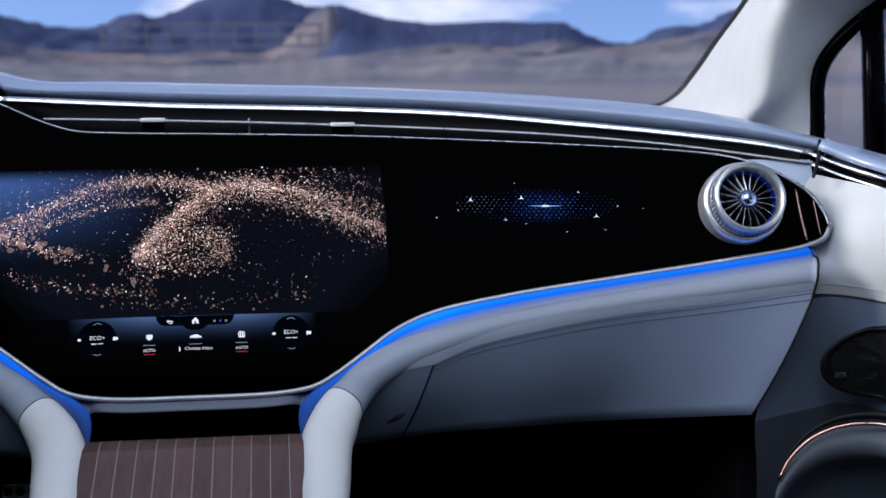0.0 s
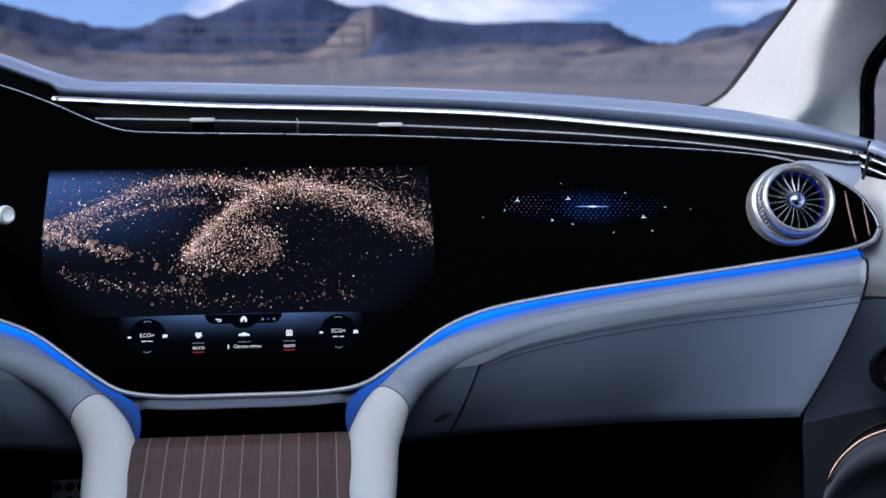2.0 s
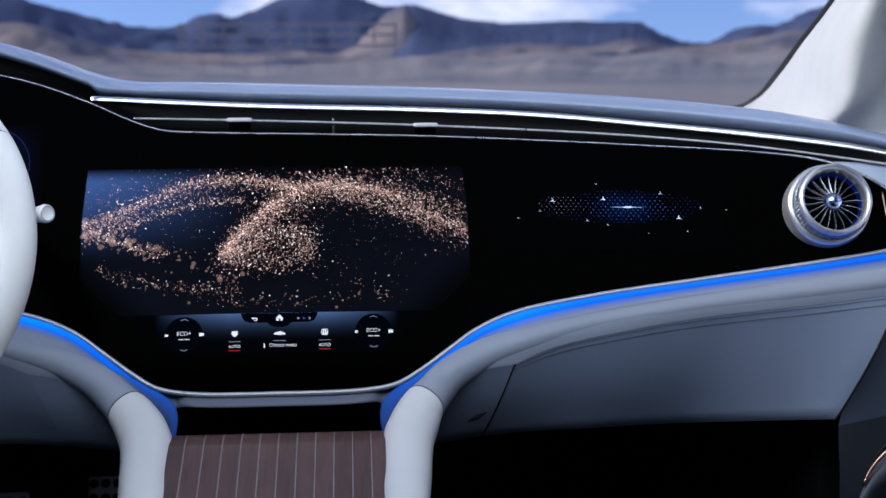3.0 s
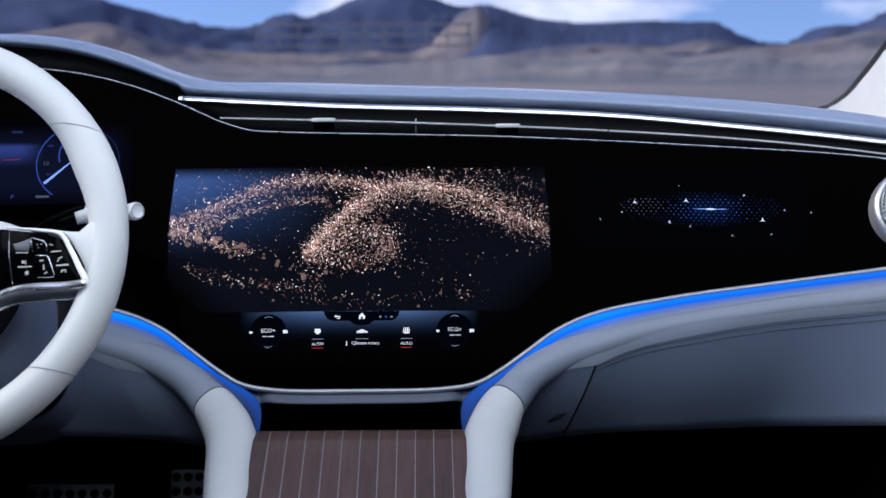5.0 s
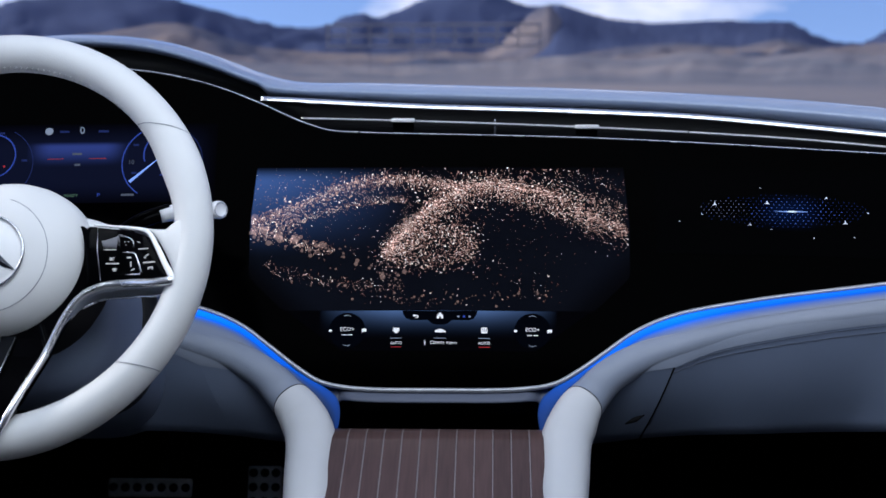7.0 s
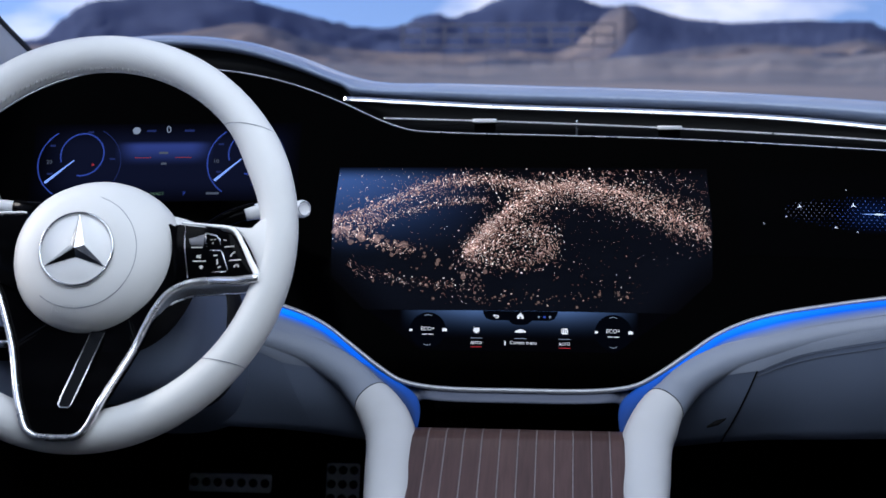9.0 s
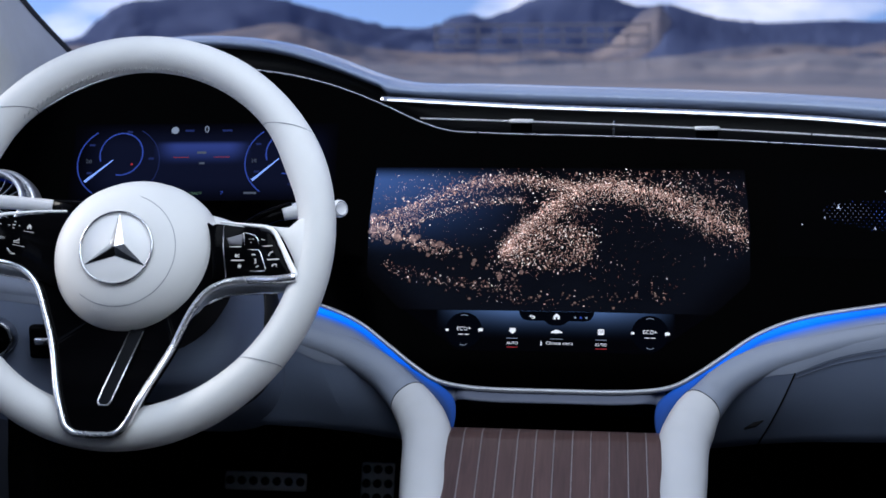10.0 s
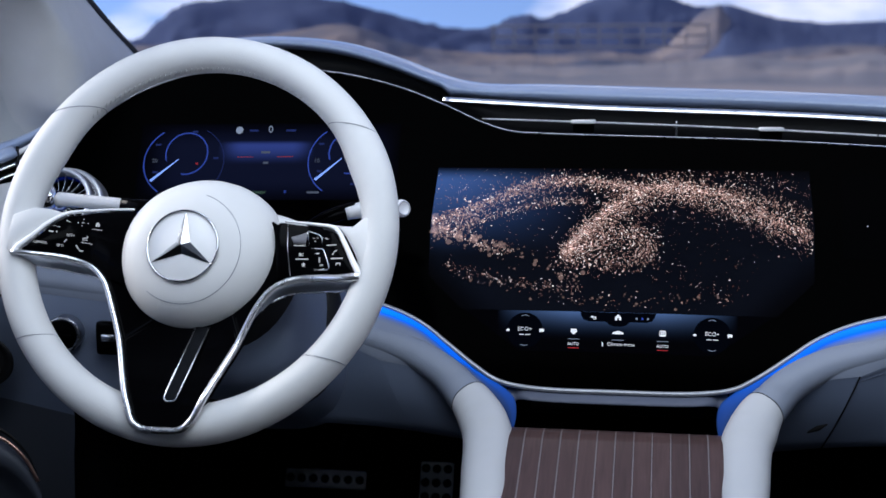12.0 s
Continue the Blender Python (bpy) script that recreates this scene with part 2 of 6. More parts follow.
def tube(path, half_w, half_h, sides=12, power=2.0, bm=None, up=(0, 0, 1), caps=True):
    """A swept rounded bar along path; half_w and half_h may be lists. power 2: ellipse, more: squarer."""
    p = [Vector(q) for q in path]
    n = len(p)
    hw = half_w if hasattr(half_w, "__len__") else [half_w] * n
    hh = half_h if hasattr(half_h, "__len__") else [half_h] * n
    rows = []
    for i in range(n):
        t = (p[min(i + 1, n - 1)] - p[max(i - 1, 0)]).normalized()
        side = t.cross(Vector(up))
        side.normalize()
        u = side.cross(t)
        ring = []
        for k in range(sides):
            a = 2 * math.pi * k / sides
            c, s = math.cos(a), math.sin(a)
            e = 2.0 / power
            ring.append(p[i] + side * (hw[i] * math.copysign(abs(c) ** e, c)) + u * (hh[i] * math.copysign(abs(s) ** e, s)))
        rows.append(ring)
    bm, vs = sheet(rows, True, bm)
    if caps:
        bm.faces.new(vs[0])
        bm.faces.new(vs[-1])
    return bm


def block(centre, size, bevel=0.0, m=None, bm=None, segments=2):
    bm = bm or bmesh.new()
    mm = Matrix.Translation(Vector(centre)) @ Matrix.Diagonal((*size, 1))
    made = bmesh.ops.create_cube(bm, size=1, matrix=(m @ mm) if m else mm)
    if bevel:
        es = {e for v in made["verts"] for e in v.link_edges}
        bmesh.ops.bevel(bm, geom=list(es), offset=bevel, segments=segments, affect="EDGES", profile=0.5)
    return bm


def lathe(prof, n=48, m=None, bm=None):
    """Turns a profile of (radius, height) about the local z axis."""
    rows = []
    for k in range(n):
        a = 2 * math.pi * k / n
        rows.append([(m or Matrix.Identity(4)) @ Vector((r * math.cos(a), r * math.sin(a), h)) for r, h in prof])
    rows.append(rows[0])
    bm, _ = sheet(rows, False, bm)
    bmesh.ops.remove_doubles(bm, verts=bm.verts, dist=1e-6)
    return bm


def plate(outline, thick, m=None, bevel=0.0, bm=None):
    """A flat plate from an outline in local x, y, from z = 0 down to -thick."""
    bm = bm or bmesh.new()
    top = [bm.verts.new(Vector((x, y, 0))) for x, y in outline]
    fc = bm.faces.new(top)
    got = bmesh.ops.extrude_face_region(bm, geom=[fc])
    low = [g for g in got["geom"] if isinstance(g, bmesh.types.BMVert)]
    for v in low:
        v.co.z -= thick
    if bevel:
        es = [e for e in bm.edges if e.verts[0] in top and e.verts[1] in top]
        bmesh.ops.bevel(bm, geom=es, offset=bevel, segments=2, affect="EDGES", profile=0.5)
    if m:
        bmesh.ops.transform(bm, matrix=m, verts=bm.verts)
    return bm


def letters(text, size, m, depth=0.0002):
    """A bmesh of words in the built-in font, centred on the local origin of m."""
    cu = bpy.data.curves.new("words", "FONT")
    cu.body, cu.size, cu.align_x, cu.align_y, cu.extrude = text, size, "CENTER", "CENTER", depth
    cu.resolution_u = 3
    ob = bpy.data.objects.new("words", cu)
    me = bpy.data.meshes.new_from_object(ob)
    bm = bmesh.new()
    bm.from_mesh(me)
    bpy.data.objects.remove(ob)
    bpy.data.curves.remove(cu)
    bpy.data.meshes.remove(me)
    bmesh.ops.transform(bm, matrix=m, verts=bm.verts)
    return bm


# ---- the dashboard's leading lines ----
HOME = 0.5


def glass_y(x, z):
    return 0.41 * (z - HOME) - 0.25 * x * x


BOT_HALF = [(0, 0.427), (0.09, 0.429), (0.125, 0.435), (0.15, 0.448), (0.18, 0.468), (0.21, 0.488), (0.25, 0.505), (0.33, 0.522),
            (0.45, 0.541), (0.565, 0.560), (0.638, 0.575), (0.655, 0.583), (0.662, 0.595)]
BOT = [(-x, z + 0.0048 * min(1, max(0, (x - 0.11) / 0.09)) * min(1, max(0, (0.62 - x) / 0.1))) for x, z in BOT_HALF[:0:-1]] + BOT_HALF
TOP = [(-0.662, 0.595), (-0.658, 0.609), (-0.640, 0.640), (-0.604, 0.688), (-0.567, 0.725), (-0.51, 0.755), (-0.43, 0.769), (-0.35, 0.766),
       (-0.30, 0.759), (-0.25, 0.746), (-0.20, 0.727), (-0.157, 0.708), (-0.125, 0.698), (-0.084, 0.695), (0.036, 0.692), (0.16, 0.689),
       (0.28, 0.684), (0.40, 0.678), (0.52, 0.671), (0.576, 0.664), (0.61, 0.652), (0.645, 0.629), (0.658, 0.609), (0.662, 0.595)]
ROLL = [(-0.76, 0.672), (-0.68, 0.692), (-0.62, 0.727), (-0.56, 0.771), (-0.50, 0.797), (-0.43, 0.806), (-0.336, 0.799), (-0.27, 0.781),
        (-0.21, 0.759), (-0.17, 0.750), (-0.09, 0.7485), (0.035, 0.7450), (0.16, 0.7410), (0.29, 0.7350), (0.416, 0.7270), (0.52, 0.7165), (0.60, 0.704),
        (0.68, 0.683), (0.76, 0.660)]
STRIP = [(-0.20, 0.732), (-0.027, 0.723), (0.161, 0.717), (0.286, 0.711), (0.41, 0.700), (0.529, 0.688), (0.616, 0.677), (0.668, 0.667), (0.76, 0.648)]
BLADE = [(-0.160, 0.710), (0.066, 0.703), (0.276, 0.694), (0.409, 0.686), (0.528, 0.675), (0.654, 0.658)]
bot_z, top_z, roll_z, strip_z, blade_z = (profile(q) for q in (BOT, TOP, ROLL, STRIP, BLADE))


def lip_z(x):
    """The lower lip of the padded roll: on the bright strip, and under the brow over the dials."""
    if x > -0.205:
        return strip_z(x) + 0.003
    return roll_z(x) - 0.0145 if x > -0.60 else roll_z(x) - 0.018


# ---- landscape ----
def ridge(name, far, prof, material, label, seed, deep=60, broken=1.0):
    """A mountain range: a rough slope that rises to a crest given as (degrees to the right, degrees up)."""
    crest = spline(prof, 240)
    rows = []
    for j in range(14):
        u = j / 13
        row = []
        for az, el in crest:
            r = far + deep * u
            h = 0.76 + (far + deep) * math.tan(radians(el))
            base = -0.9
            wob = noise.fractal(Vector((az * 0.8, u * 4, seed)), 0.8, 2.2, 5) * 0.05 * far * math.sin(math.pi * u) * 0.14 * broken
            rough = noise.fractal(Vector((az * 2.4, seed, u)), 0.9, 2.0, 5) * far * 0.0022 * min(1.0, broken)
            z = base + (h - base) * (u ** 0.8) + wob + rough * u
            row.append((r * math.sin(radians(az)), r * math.cos(radians(az)), z))
        rows.append(row)
    bm, _ = sheet(rows)
    ob = part(name, bm, material)
    return tagged(ob, label, "mountains", kind="structure")


# Haze and mountain shade are put into this rock's blue colour.
ROCK_FAR = mat("haze_shade_rock", (0.080, 0.102, 0.190), 0.95, spec=0.1, scale=0.016, second=(0.044, 0.061, 0.135))
LATTICE = mat("weathered_pale_timber", (0.36, 0.33, 0.325), 0.8, var=0.2, scale=2)
LATTICE_PANEL = mat("dark_weathered_panel", (0.150, 0.150, 0.185), 0.6, var=0.3, scale=0.6)
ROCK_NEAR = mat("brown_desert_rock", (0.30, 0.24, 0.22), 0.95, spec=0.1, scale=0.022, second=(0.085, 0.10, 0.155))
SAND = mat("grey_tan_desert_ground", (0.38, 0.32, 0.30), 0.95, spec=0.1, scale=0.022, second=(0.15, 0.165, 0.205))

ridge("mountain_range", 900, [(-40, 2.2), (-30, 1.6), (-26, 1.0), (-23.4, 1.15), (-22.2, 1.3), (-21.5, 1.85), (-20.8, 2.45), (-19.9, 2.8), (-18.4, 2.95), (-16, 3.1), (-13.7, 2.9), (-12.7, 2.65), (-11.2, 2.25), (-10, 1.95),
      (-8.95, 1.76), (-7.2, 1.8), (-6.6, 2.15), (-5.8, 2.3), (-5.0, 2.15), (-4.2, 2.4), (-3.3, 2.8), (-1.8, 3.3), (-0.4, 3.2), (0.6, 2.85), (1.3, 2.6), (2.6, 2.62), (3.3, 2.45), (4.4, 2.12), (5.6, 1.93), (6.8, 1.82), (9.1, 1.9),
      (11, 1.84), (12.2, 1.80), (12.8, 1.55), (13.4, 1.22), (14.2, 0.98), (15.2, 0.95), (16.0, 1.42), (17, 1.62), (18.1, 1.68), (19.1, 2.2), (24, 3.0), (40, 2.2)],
      ROCK_FAR, "desert mountains beyond the windscreen, haze put into their dark blue-grey colour", 3.0, 200)
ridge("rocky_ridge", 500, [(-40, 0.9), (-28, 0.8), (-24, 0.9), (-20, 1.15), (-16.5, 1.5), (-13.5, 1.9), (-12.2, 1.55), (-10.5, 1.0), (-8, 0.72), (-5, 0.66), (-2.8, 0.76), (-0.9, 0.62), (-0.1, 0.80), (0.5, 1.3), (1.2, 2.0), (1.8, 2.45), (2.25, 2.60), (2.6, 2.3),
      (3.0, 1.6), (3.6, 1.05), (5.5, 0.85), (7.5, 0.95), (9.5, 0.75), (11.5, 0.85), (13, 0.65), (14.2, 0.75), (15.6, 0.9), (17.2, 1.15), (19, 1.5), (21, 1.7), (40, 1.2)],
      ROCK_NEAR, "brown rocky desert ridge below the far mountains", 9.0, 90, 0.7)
# stands for the ridge's shaded side, its shade given by the blue colour
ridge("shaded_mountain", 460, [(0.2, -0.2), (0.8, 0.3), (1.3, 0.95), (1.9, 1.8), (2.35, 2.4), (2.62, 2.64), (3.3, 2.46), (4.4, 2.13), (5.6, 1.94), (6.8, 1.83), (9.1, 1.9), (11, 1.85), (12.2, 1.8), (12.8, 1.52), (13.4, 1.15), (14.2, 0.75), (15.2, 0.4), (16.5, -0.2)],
      ROCK_FAR, "mountain added for the ridge's shaded side, shade put into its dark blue colour", 6.0, 220, 0.4)
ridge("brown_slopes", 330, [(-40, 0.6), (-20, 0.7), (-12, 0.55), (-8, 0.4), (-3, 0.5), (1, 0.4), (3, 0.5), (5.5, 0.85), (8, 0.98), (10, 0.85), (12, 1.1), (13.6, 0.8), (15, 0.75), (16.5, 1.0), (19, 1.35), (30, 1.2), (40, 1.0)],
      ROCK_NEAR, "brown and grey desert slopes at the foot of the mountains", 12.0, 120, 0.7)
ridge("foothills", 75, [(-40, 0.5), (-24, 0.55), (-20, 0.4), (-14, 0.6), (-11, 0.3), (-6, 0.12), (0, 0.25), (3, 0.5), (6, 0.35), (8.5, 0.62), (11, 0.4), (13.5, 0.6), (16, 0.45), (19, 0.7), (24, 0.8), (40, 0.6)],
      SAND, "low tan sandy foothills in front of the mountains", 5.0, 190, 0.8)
# a long open frame far off on the plain
lattice = thing("lattice_frame", "long pale open lattice frame, far off and out of focus", "structure", (-12, 150, 0.5))
for k in range(11):
    x = -19.0 + 24.0 * k / 10
    part("post", block((x, 150, 4.4), (0.22, 0.16, 2.6)), LATTICE, lattice, "", False)
    part("leg", block((x, 150, 1.4), (0.04, 0.04, 3.5)), LATTICE_PANEL, lattice, "", False)
for z in (3.2, 4.4, 5.6):
    part("rail", block((-7.0, 149.8, z), (24.4, 0.16, 0.26)), LATTICE, lattice, "", False)
bm = bmesh.new()
bmesh.ops.create_grid(bm, x_segments=80, y_segments=80, size=3000)
for v in bm.verts:
    v.co.z = -0.30
tagged(part("ground", bm, SAND), "flat grey-tan desert ground around the car", "ground", kind="structure")

# ---- cabin shell ----
def shell(name, boxes, material, label, category):
    bm = bmesh.new()
    for c, s in boxes:
        block(c, s, bm=bm)
    return tagged(part(name, bm, material, smooth=False), label, category, kind="structure")


HEADLINER = mat("pale_headliner", (0.55, 0.55, 0.55), 0.9, var=0.05, scale=60)
shell("floor", [((0, -0.75, -0.03), (1.56, 3.3, 0.06))], CARPET, "black carpeted cabin floor", "floor")
shell("wall_front", [((0, 0.86, 0.24), (1.56, 0.05, 0.6))], MATT_BLACK, "black footwell bulkhead under the dashboard", "wall")
# Unseen wall added behind the seats; it shuts out light from the rear.
shell("wall_rear", [((0, -2.4, 0.55), (1.6, 0.06, 1.2))], MATT_BLACK, "unseen dark wall added to close the cabin's rear", "wall")
# Unseen headliner; its opening is placed for the light.
shell("ceiling", [((0, -0.24, 1.21), (1.30, 0.12, 0.03)), ((0, -1.58, 1.21), (1.40, 1.68, 0.03)), ((-0.62, -0.52, 1.21), (0.20, 0.44, 0.03)), ((0.62, -0.52, 1.21), (0.20, 0.44, 0.03))],
      HEADLINER, "unseen pale headliner with an opening placed for light", "ceiling")

# Unseen walls added to block side light; the right one reaches further forward.
for sx, nm in ((1, "wall_right"), (-1, "wall_left")):
    back = 1.60 if sx < 0 else 2.06
    shell(nm, [((sx * 0.79, -2.42 + back / 2, 0.92), (0.05, back, 0.56)), ((sx * 0.76, -0.35, 1.165), (0.10, 0.96, 0.05)), ((sx * 0.80, 0.54, 0.27), (0.03, 0.68, 0.68))], MATT_BLACK, "unseen dark side wall, added to keep light out", "wall")

# windscreen
ws = []
for k in range(13):
    u = k / 12
    # Black sheet behind the far end of the wood.
    y, z = 0.72 - 1.02 * u, 0.63 + 0.56 * u - 0.06 * math.sin(math.pi * u) * -1
    half = 0.74 - 0.10 * u
    ws.append([(half * s, y - 0.10 * s * s, z) for s in np.linspace(-1, 1, 17)])
bm, _ = sheet(ws)
pane = tagged(part("window_1", bm, GLASS), "clear curved windscreen over the dashboard", "windscreen", kind="structure")
pane.visible_shadow = False


# ---- pillars, quarter windows and doors, once for each side ----
def side_pts(pts, sx):
    return [(sx * x, y, z) for x, y, z in pts]


PILLAR_IN = [(0.6314, 0.60, 0.695), (0.668, 0.59, 0.700), (0.685, 0.56, 0.715), (0.683, 0.45, 0.754), (0.669, 0.33, 0.789), (0.666, 0.20, 0.841), (0.655, 0.0, 0.935), (0.62, -0.3, 1.08), (0.58, -0.5, 1.17)]
FRAME_EDGE = [(0.682, 0.03, 0.64), (0.681, 0.03, 0.70), (0.682, 0.03, 0.755), (0.700, 0.02, 0.789), (0.742, 0.0, 0.831), (0.765, -0.14, 0.90), (0.72, -0.5, 1.09)]


def frame_edge(sx):
    """The quarter window's front edge; the driver's side lies further out."""
    return [(x + (0.0 if sx > 0 else 0.05), y, z) for x, y, z in FRAME_EDGE]


PILLAR_CREST = [(0.607, 0.11, 0.64), (0.607, 0.09, 0.685), (0.607, 0.02, 0.712), (0.608, 0.012, 0.755), (0.611, 0.002, 0.79), (0.623, -0.024, 0.831), (0.62, -0.16, 0.90), (0.60, -0.52, 1.10)]


def pillar(sx, name):
    """A lining that runs back from the windscreen to a rounded crest, then turns out to the quarter window."""
    rows = []
    for p, c, q in zip(spline(PILLAR_IN, 28), spline(PILLAR_CREST, 28), spline(frame_edge(sx), 28)):
        a, b = p + 0.84 * (c - p), c + 0.34 * (q - c)
        row = [p + (a - p) * u + np.array([-0.006, 0, 0]) * math.sin(math.pi * u) for u in np.linspace(0, 1, 6)[:-1]]
        row += [a * (1 - u) ** 2 + 2 * c * u * (1 - u) + b * u * u for u in np.linspace(0, 1, 9)]
        row += [b + (q - b) * u for u in (0.35, 0.7, 1.0)]
        rows.append([(sx * x, y, z) for x, y, z in row])
    bm, _ = sheet(rows)
    ob = thing(name, "pale cloth-covered windscreen pillar beside the dashboard", "pillar", kind="structure")
    part("lining", bm, PILLAR_CLOTH, ob)
    part("windscreen_seal", tube(side_pts(spline(PILLAR_IN, 40), sx), 0.006, 0.005), RUBBER, ob, "black rubber windscreen seal")
    return ob


pillar(1, "wall_pillar_right")
pillar(-1, "wall_pillar_left")


def quarter_window(sx, name):
    ob = thing(name, "small quarter window with a black frame and divider", "window", kind="structure")
    part("window_frame", tube(side_pts(spline([(x + 0.004, y - 0.005, z) for x, y, z in frame_edge(sx)], 50), sx), 0.008, 0.008, up=(0.7, 0.7, 0.1)), GLOSS_BLACK, ob)
    part("window_trim", tube(side_pts(spline([(x + 0.013, y - 0.003, z - 0.003) for x, y, z in frame_edge(sx)], 50), sx), 0.0014, 0.0014, 8, up=(0.7, 0.7, 0.1)), CHROME, ob, "thin bright trim line")
    bm, _ = sheet([[(sx * x, y, z) for x, y, z in r] for r in ([(0.69, 0.05, 0.64), (0.69, 0.05, 0.76), (0.75, 0.03, 0.84)], [(0.79, -0.05, 0.64), (0.79, -0.05, 0.76), (0.80, -0.07, 0.90)])])
    g = part("pane", bm, GLASS, ob)
    g.visible_shadow = False
    part("divider", tube(side_pts([(0.7400, -0.01, 0.60), (0.7340, -0.01, 0.72), (0.7270, -0.01, 0.820)], sx), 0.011, 0.010, 10, 4, up=(0, 1, 0)), GLOSS_BLACK, ob, "upright black window divider")
    part("mirror_foot", tube(side_pts([(0.770, 0.02, 0.655), (0.766, 0.03, 0.69), (0.785, 0.06, 0.72), (0.82, 0.10, 0.73)], sx), [0.012, 0.016, 0.02, 0.02], [0.012, 0.018, 0.022, 0.02]), GLOSS_BLACK, ob)
    return ob


quarter_window(1, "window_2")
quarter_window(-1, "window_3")


PLAN = [(0.632, -0.026), (0.660, -0.040), (0.688, -0.085), (0.708, -0.18), (0.724, -0.6), (0.735, -1.2), (0.735, -2.36)]


def forward(x, z):
    """How far the door's front corner comes forward to meet the dashboard's bolster."""
    return float(np.interp(z, [0.30, 0.40, 0.50, 0.548, 0.568], [0.0, 0.02, 0.054, 0.042, 0.0])) * max(0.0, 1 - max(0.0, x - 0.632) / 0.07)


def door(sx, label):
    ob = thing("front_door", label, "car door", (sx * 0.74, -0.7, 0.0), "front doors")
    plan = spline(PLAN, 40)
    # padded upper panel
    rows = []
    for u in np.linspace(0, 1, 12):
        z = 0.523 + 0.127 * u
        out = 0.016 * math.sin(math.pi * u)
        row = []
        for k, (x, y) in enumerate(plan):
            first = float(np.interp(z, [0.523, 0.575, 0.618, 0.65], [0.630, 0.633, 0.645, 0.660]))
            x = first + (x - 0.632) * (0.735 - first) / 0.103
            row.append((sx * (x - out * 0.7), y - out * 0.7 - forward(x, z), z - 0.22 * max(0, x - 0.64) * u))
        rows.append(row)
    bm, _ = sheet(rows)
    part("upper_panel", bm, LEATHER, ob, "padded leather upper panel")
    # lower panel: its front edge leans forward under the dashboard, and it tucks in below the seam
    low = spline([(0.634, -0.086, 0.521), (0.603, -0.092, 0.470), (0.572, -0.110, 0.408), (0.576, -0.105, 0.35), (0.58, -0.10, 0.25), (0.58, -0.10, 0.02)], 18)

    def tuck(x, y, z):
        u = min(1.0, max(0.0, (0.521 - z) / 0.16))
        return x + 0.0008 + 0.038 * u, y - 0.0062 + 0.011 * u - forward(x, z)

    rows = []
    for fx, fy, z in low:
        rows.append([(sx * fx, fy, z)] + [(sx * tuck(x, y, z)[0], tuck(x, y, z)[1], z) for x, y in plan[2:]])
    # below this row the same panel turns darker to stand for shade
    cut = 6
    bm, _ = sheet(rows[: cut + 1])
    part("lower_panel", bm, LOWER_LEATHER, ob, "leather lower panel, shade put in as blue-grey")
    bm, _ = sheet(rows[cut:])
    part("foot_panel", bm, FOOT_LEATHER, ob, "lower edge of the door panel, dark grey put in for shade")
    edge = spline([(0.637, -0.0865, 0.522)] + [(x, y - 0.0055 - forward(x, 0.522), 0.522) for x, y in plan[2:30]], 60)
    part("seam", tube(side_pts(edge, sx), 0.0012, 0.0010, 8), SEAM, ob, "dark seam between the panels")
    stitches = bmesh.new()
    for k in range(4, 60):
        ends = []
        for t in (k * 0.0055, k * 0.0055 + 0.0036):
            x, y = (float(np.interp(t, np.r_[0, np.cumsum(np.hypot(*np.diff(plan, axis=0).T))], plan[:, i])) for i in (0, 1))
            x = 0.6305 + (x - 0.632) * (0.735 - 0.6305) / 0.103
            ends.append((sx * (x - 0.0036), y - 0.0036 - forward(x, 0.534), 0.534))
        tube(ends, 0.0005, 0.0005, 5, bm=stitches)
    tagged(part("stitching", stitches, THREAD, ob, "row of fine pale stitches"), kind="stuff")
    # roll and bright strips that carry on from the dashboard
    def run(dz, dx=0.0):
        return side_pts([(x + dx, y, z + dz) for x, y, z in spline([(0.6735, -0.020, 0.6660), (0.694, -0.038, 0.6565), (0.728, -0.11, 0.642), (0.745, -0.4, 0.634), (0.752, -1.2, 0.63), (0.752, -2.36, 0.63)], 40)], sx)
    part("top_roll", tube(run(0.0105), 0.018, 0.0072, 16), DASH_LEATHER, ob, "blue-grey leather top roll")
    part("strip", tube(run(0.0015, -0.014), 0.0022, 0.0015, 8, 4, up=(0, -0.88, 0.47)), TRIM_BRIGHT, ob, "bright metal strip")
    part("groove", tube(run(-0.0045, -0.006), 0.006, 0.0055, 8, 4), GLOSS_BLACK, ob)
    part("lower_strip", tube(run(-0.0095, -0.013), 0.0020, 0.0014, 8, 4, up=(0, -0.88, 0.47)), TRIM_BRIGHT, ob, "thin bright metal strip")
    part("lower_groove", tube(run(-0.0150, -0.006), 0.006, 0.005, 8, 4), GLOSS_BLACK, ob)
    # loudspeaker, laid on the curved panel
    fx, fy = (float(np.interp(-0.4575, -low[:, 2], low[:, i])) for i in (0, 1))
    way = np.array([(fx, fy)] + [tuck(x, y, 0.4575) for x, y in plan[5:]])
    far = np.r_[0, np.cumsum(np.hypot(*np.diff(way, axis=0).T))]

    def on_door(s, z, lift):
        x, y = (float(np.interp(s, far, way[:, i])) for i in (0, 1))
        return (sx * (x + 0.238 * (0.4575 - z) - 0.75 * (lift + 0.004)), y + 0.069 * (0.4575 - z) - 0.66 * (lift + 0.004), z)

    SPEAKER = 0.150

    def ring_at(k, lift):
        out = []
        for a in np.linspace(0, 2 * math.pi, 57):
            ca, sa = math.cos(a), math.sin(a)
            out.append(on_door(SPEAKER + k * (0.092 * math.copysign(abs(ca) ** 1.0, ca) + 0.010 * sa), 0.4575 + k * (0.040 * math.copysign(abs(sa) ** 0.9, sa) + 0.004 * ca), lift))
        return out

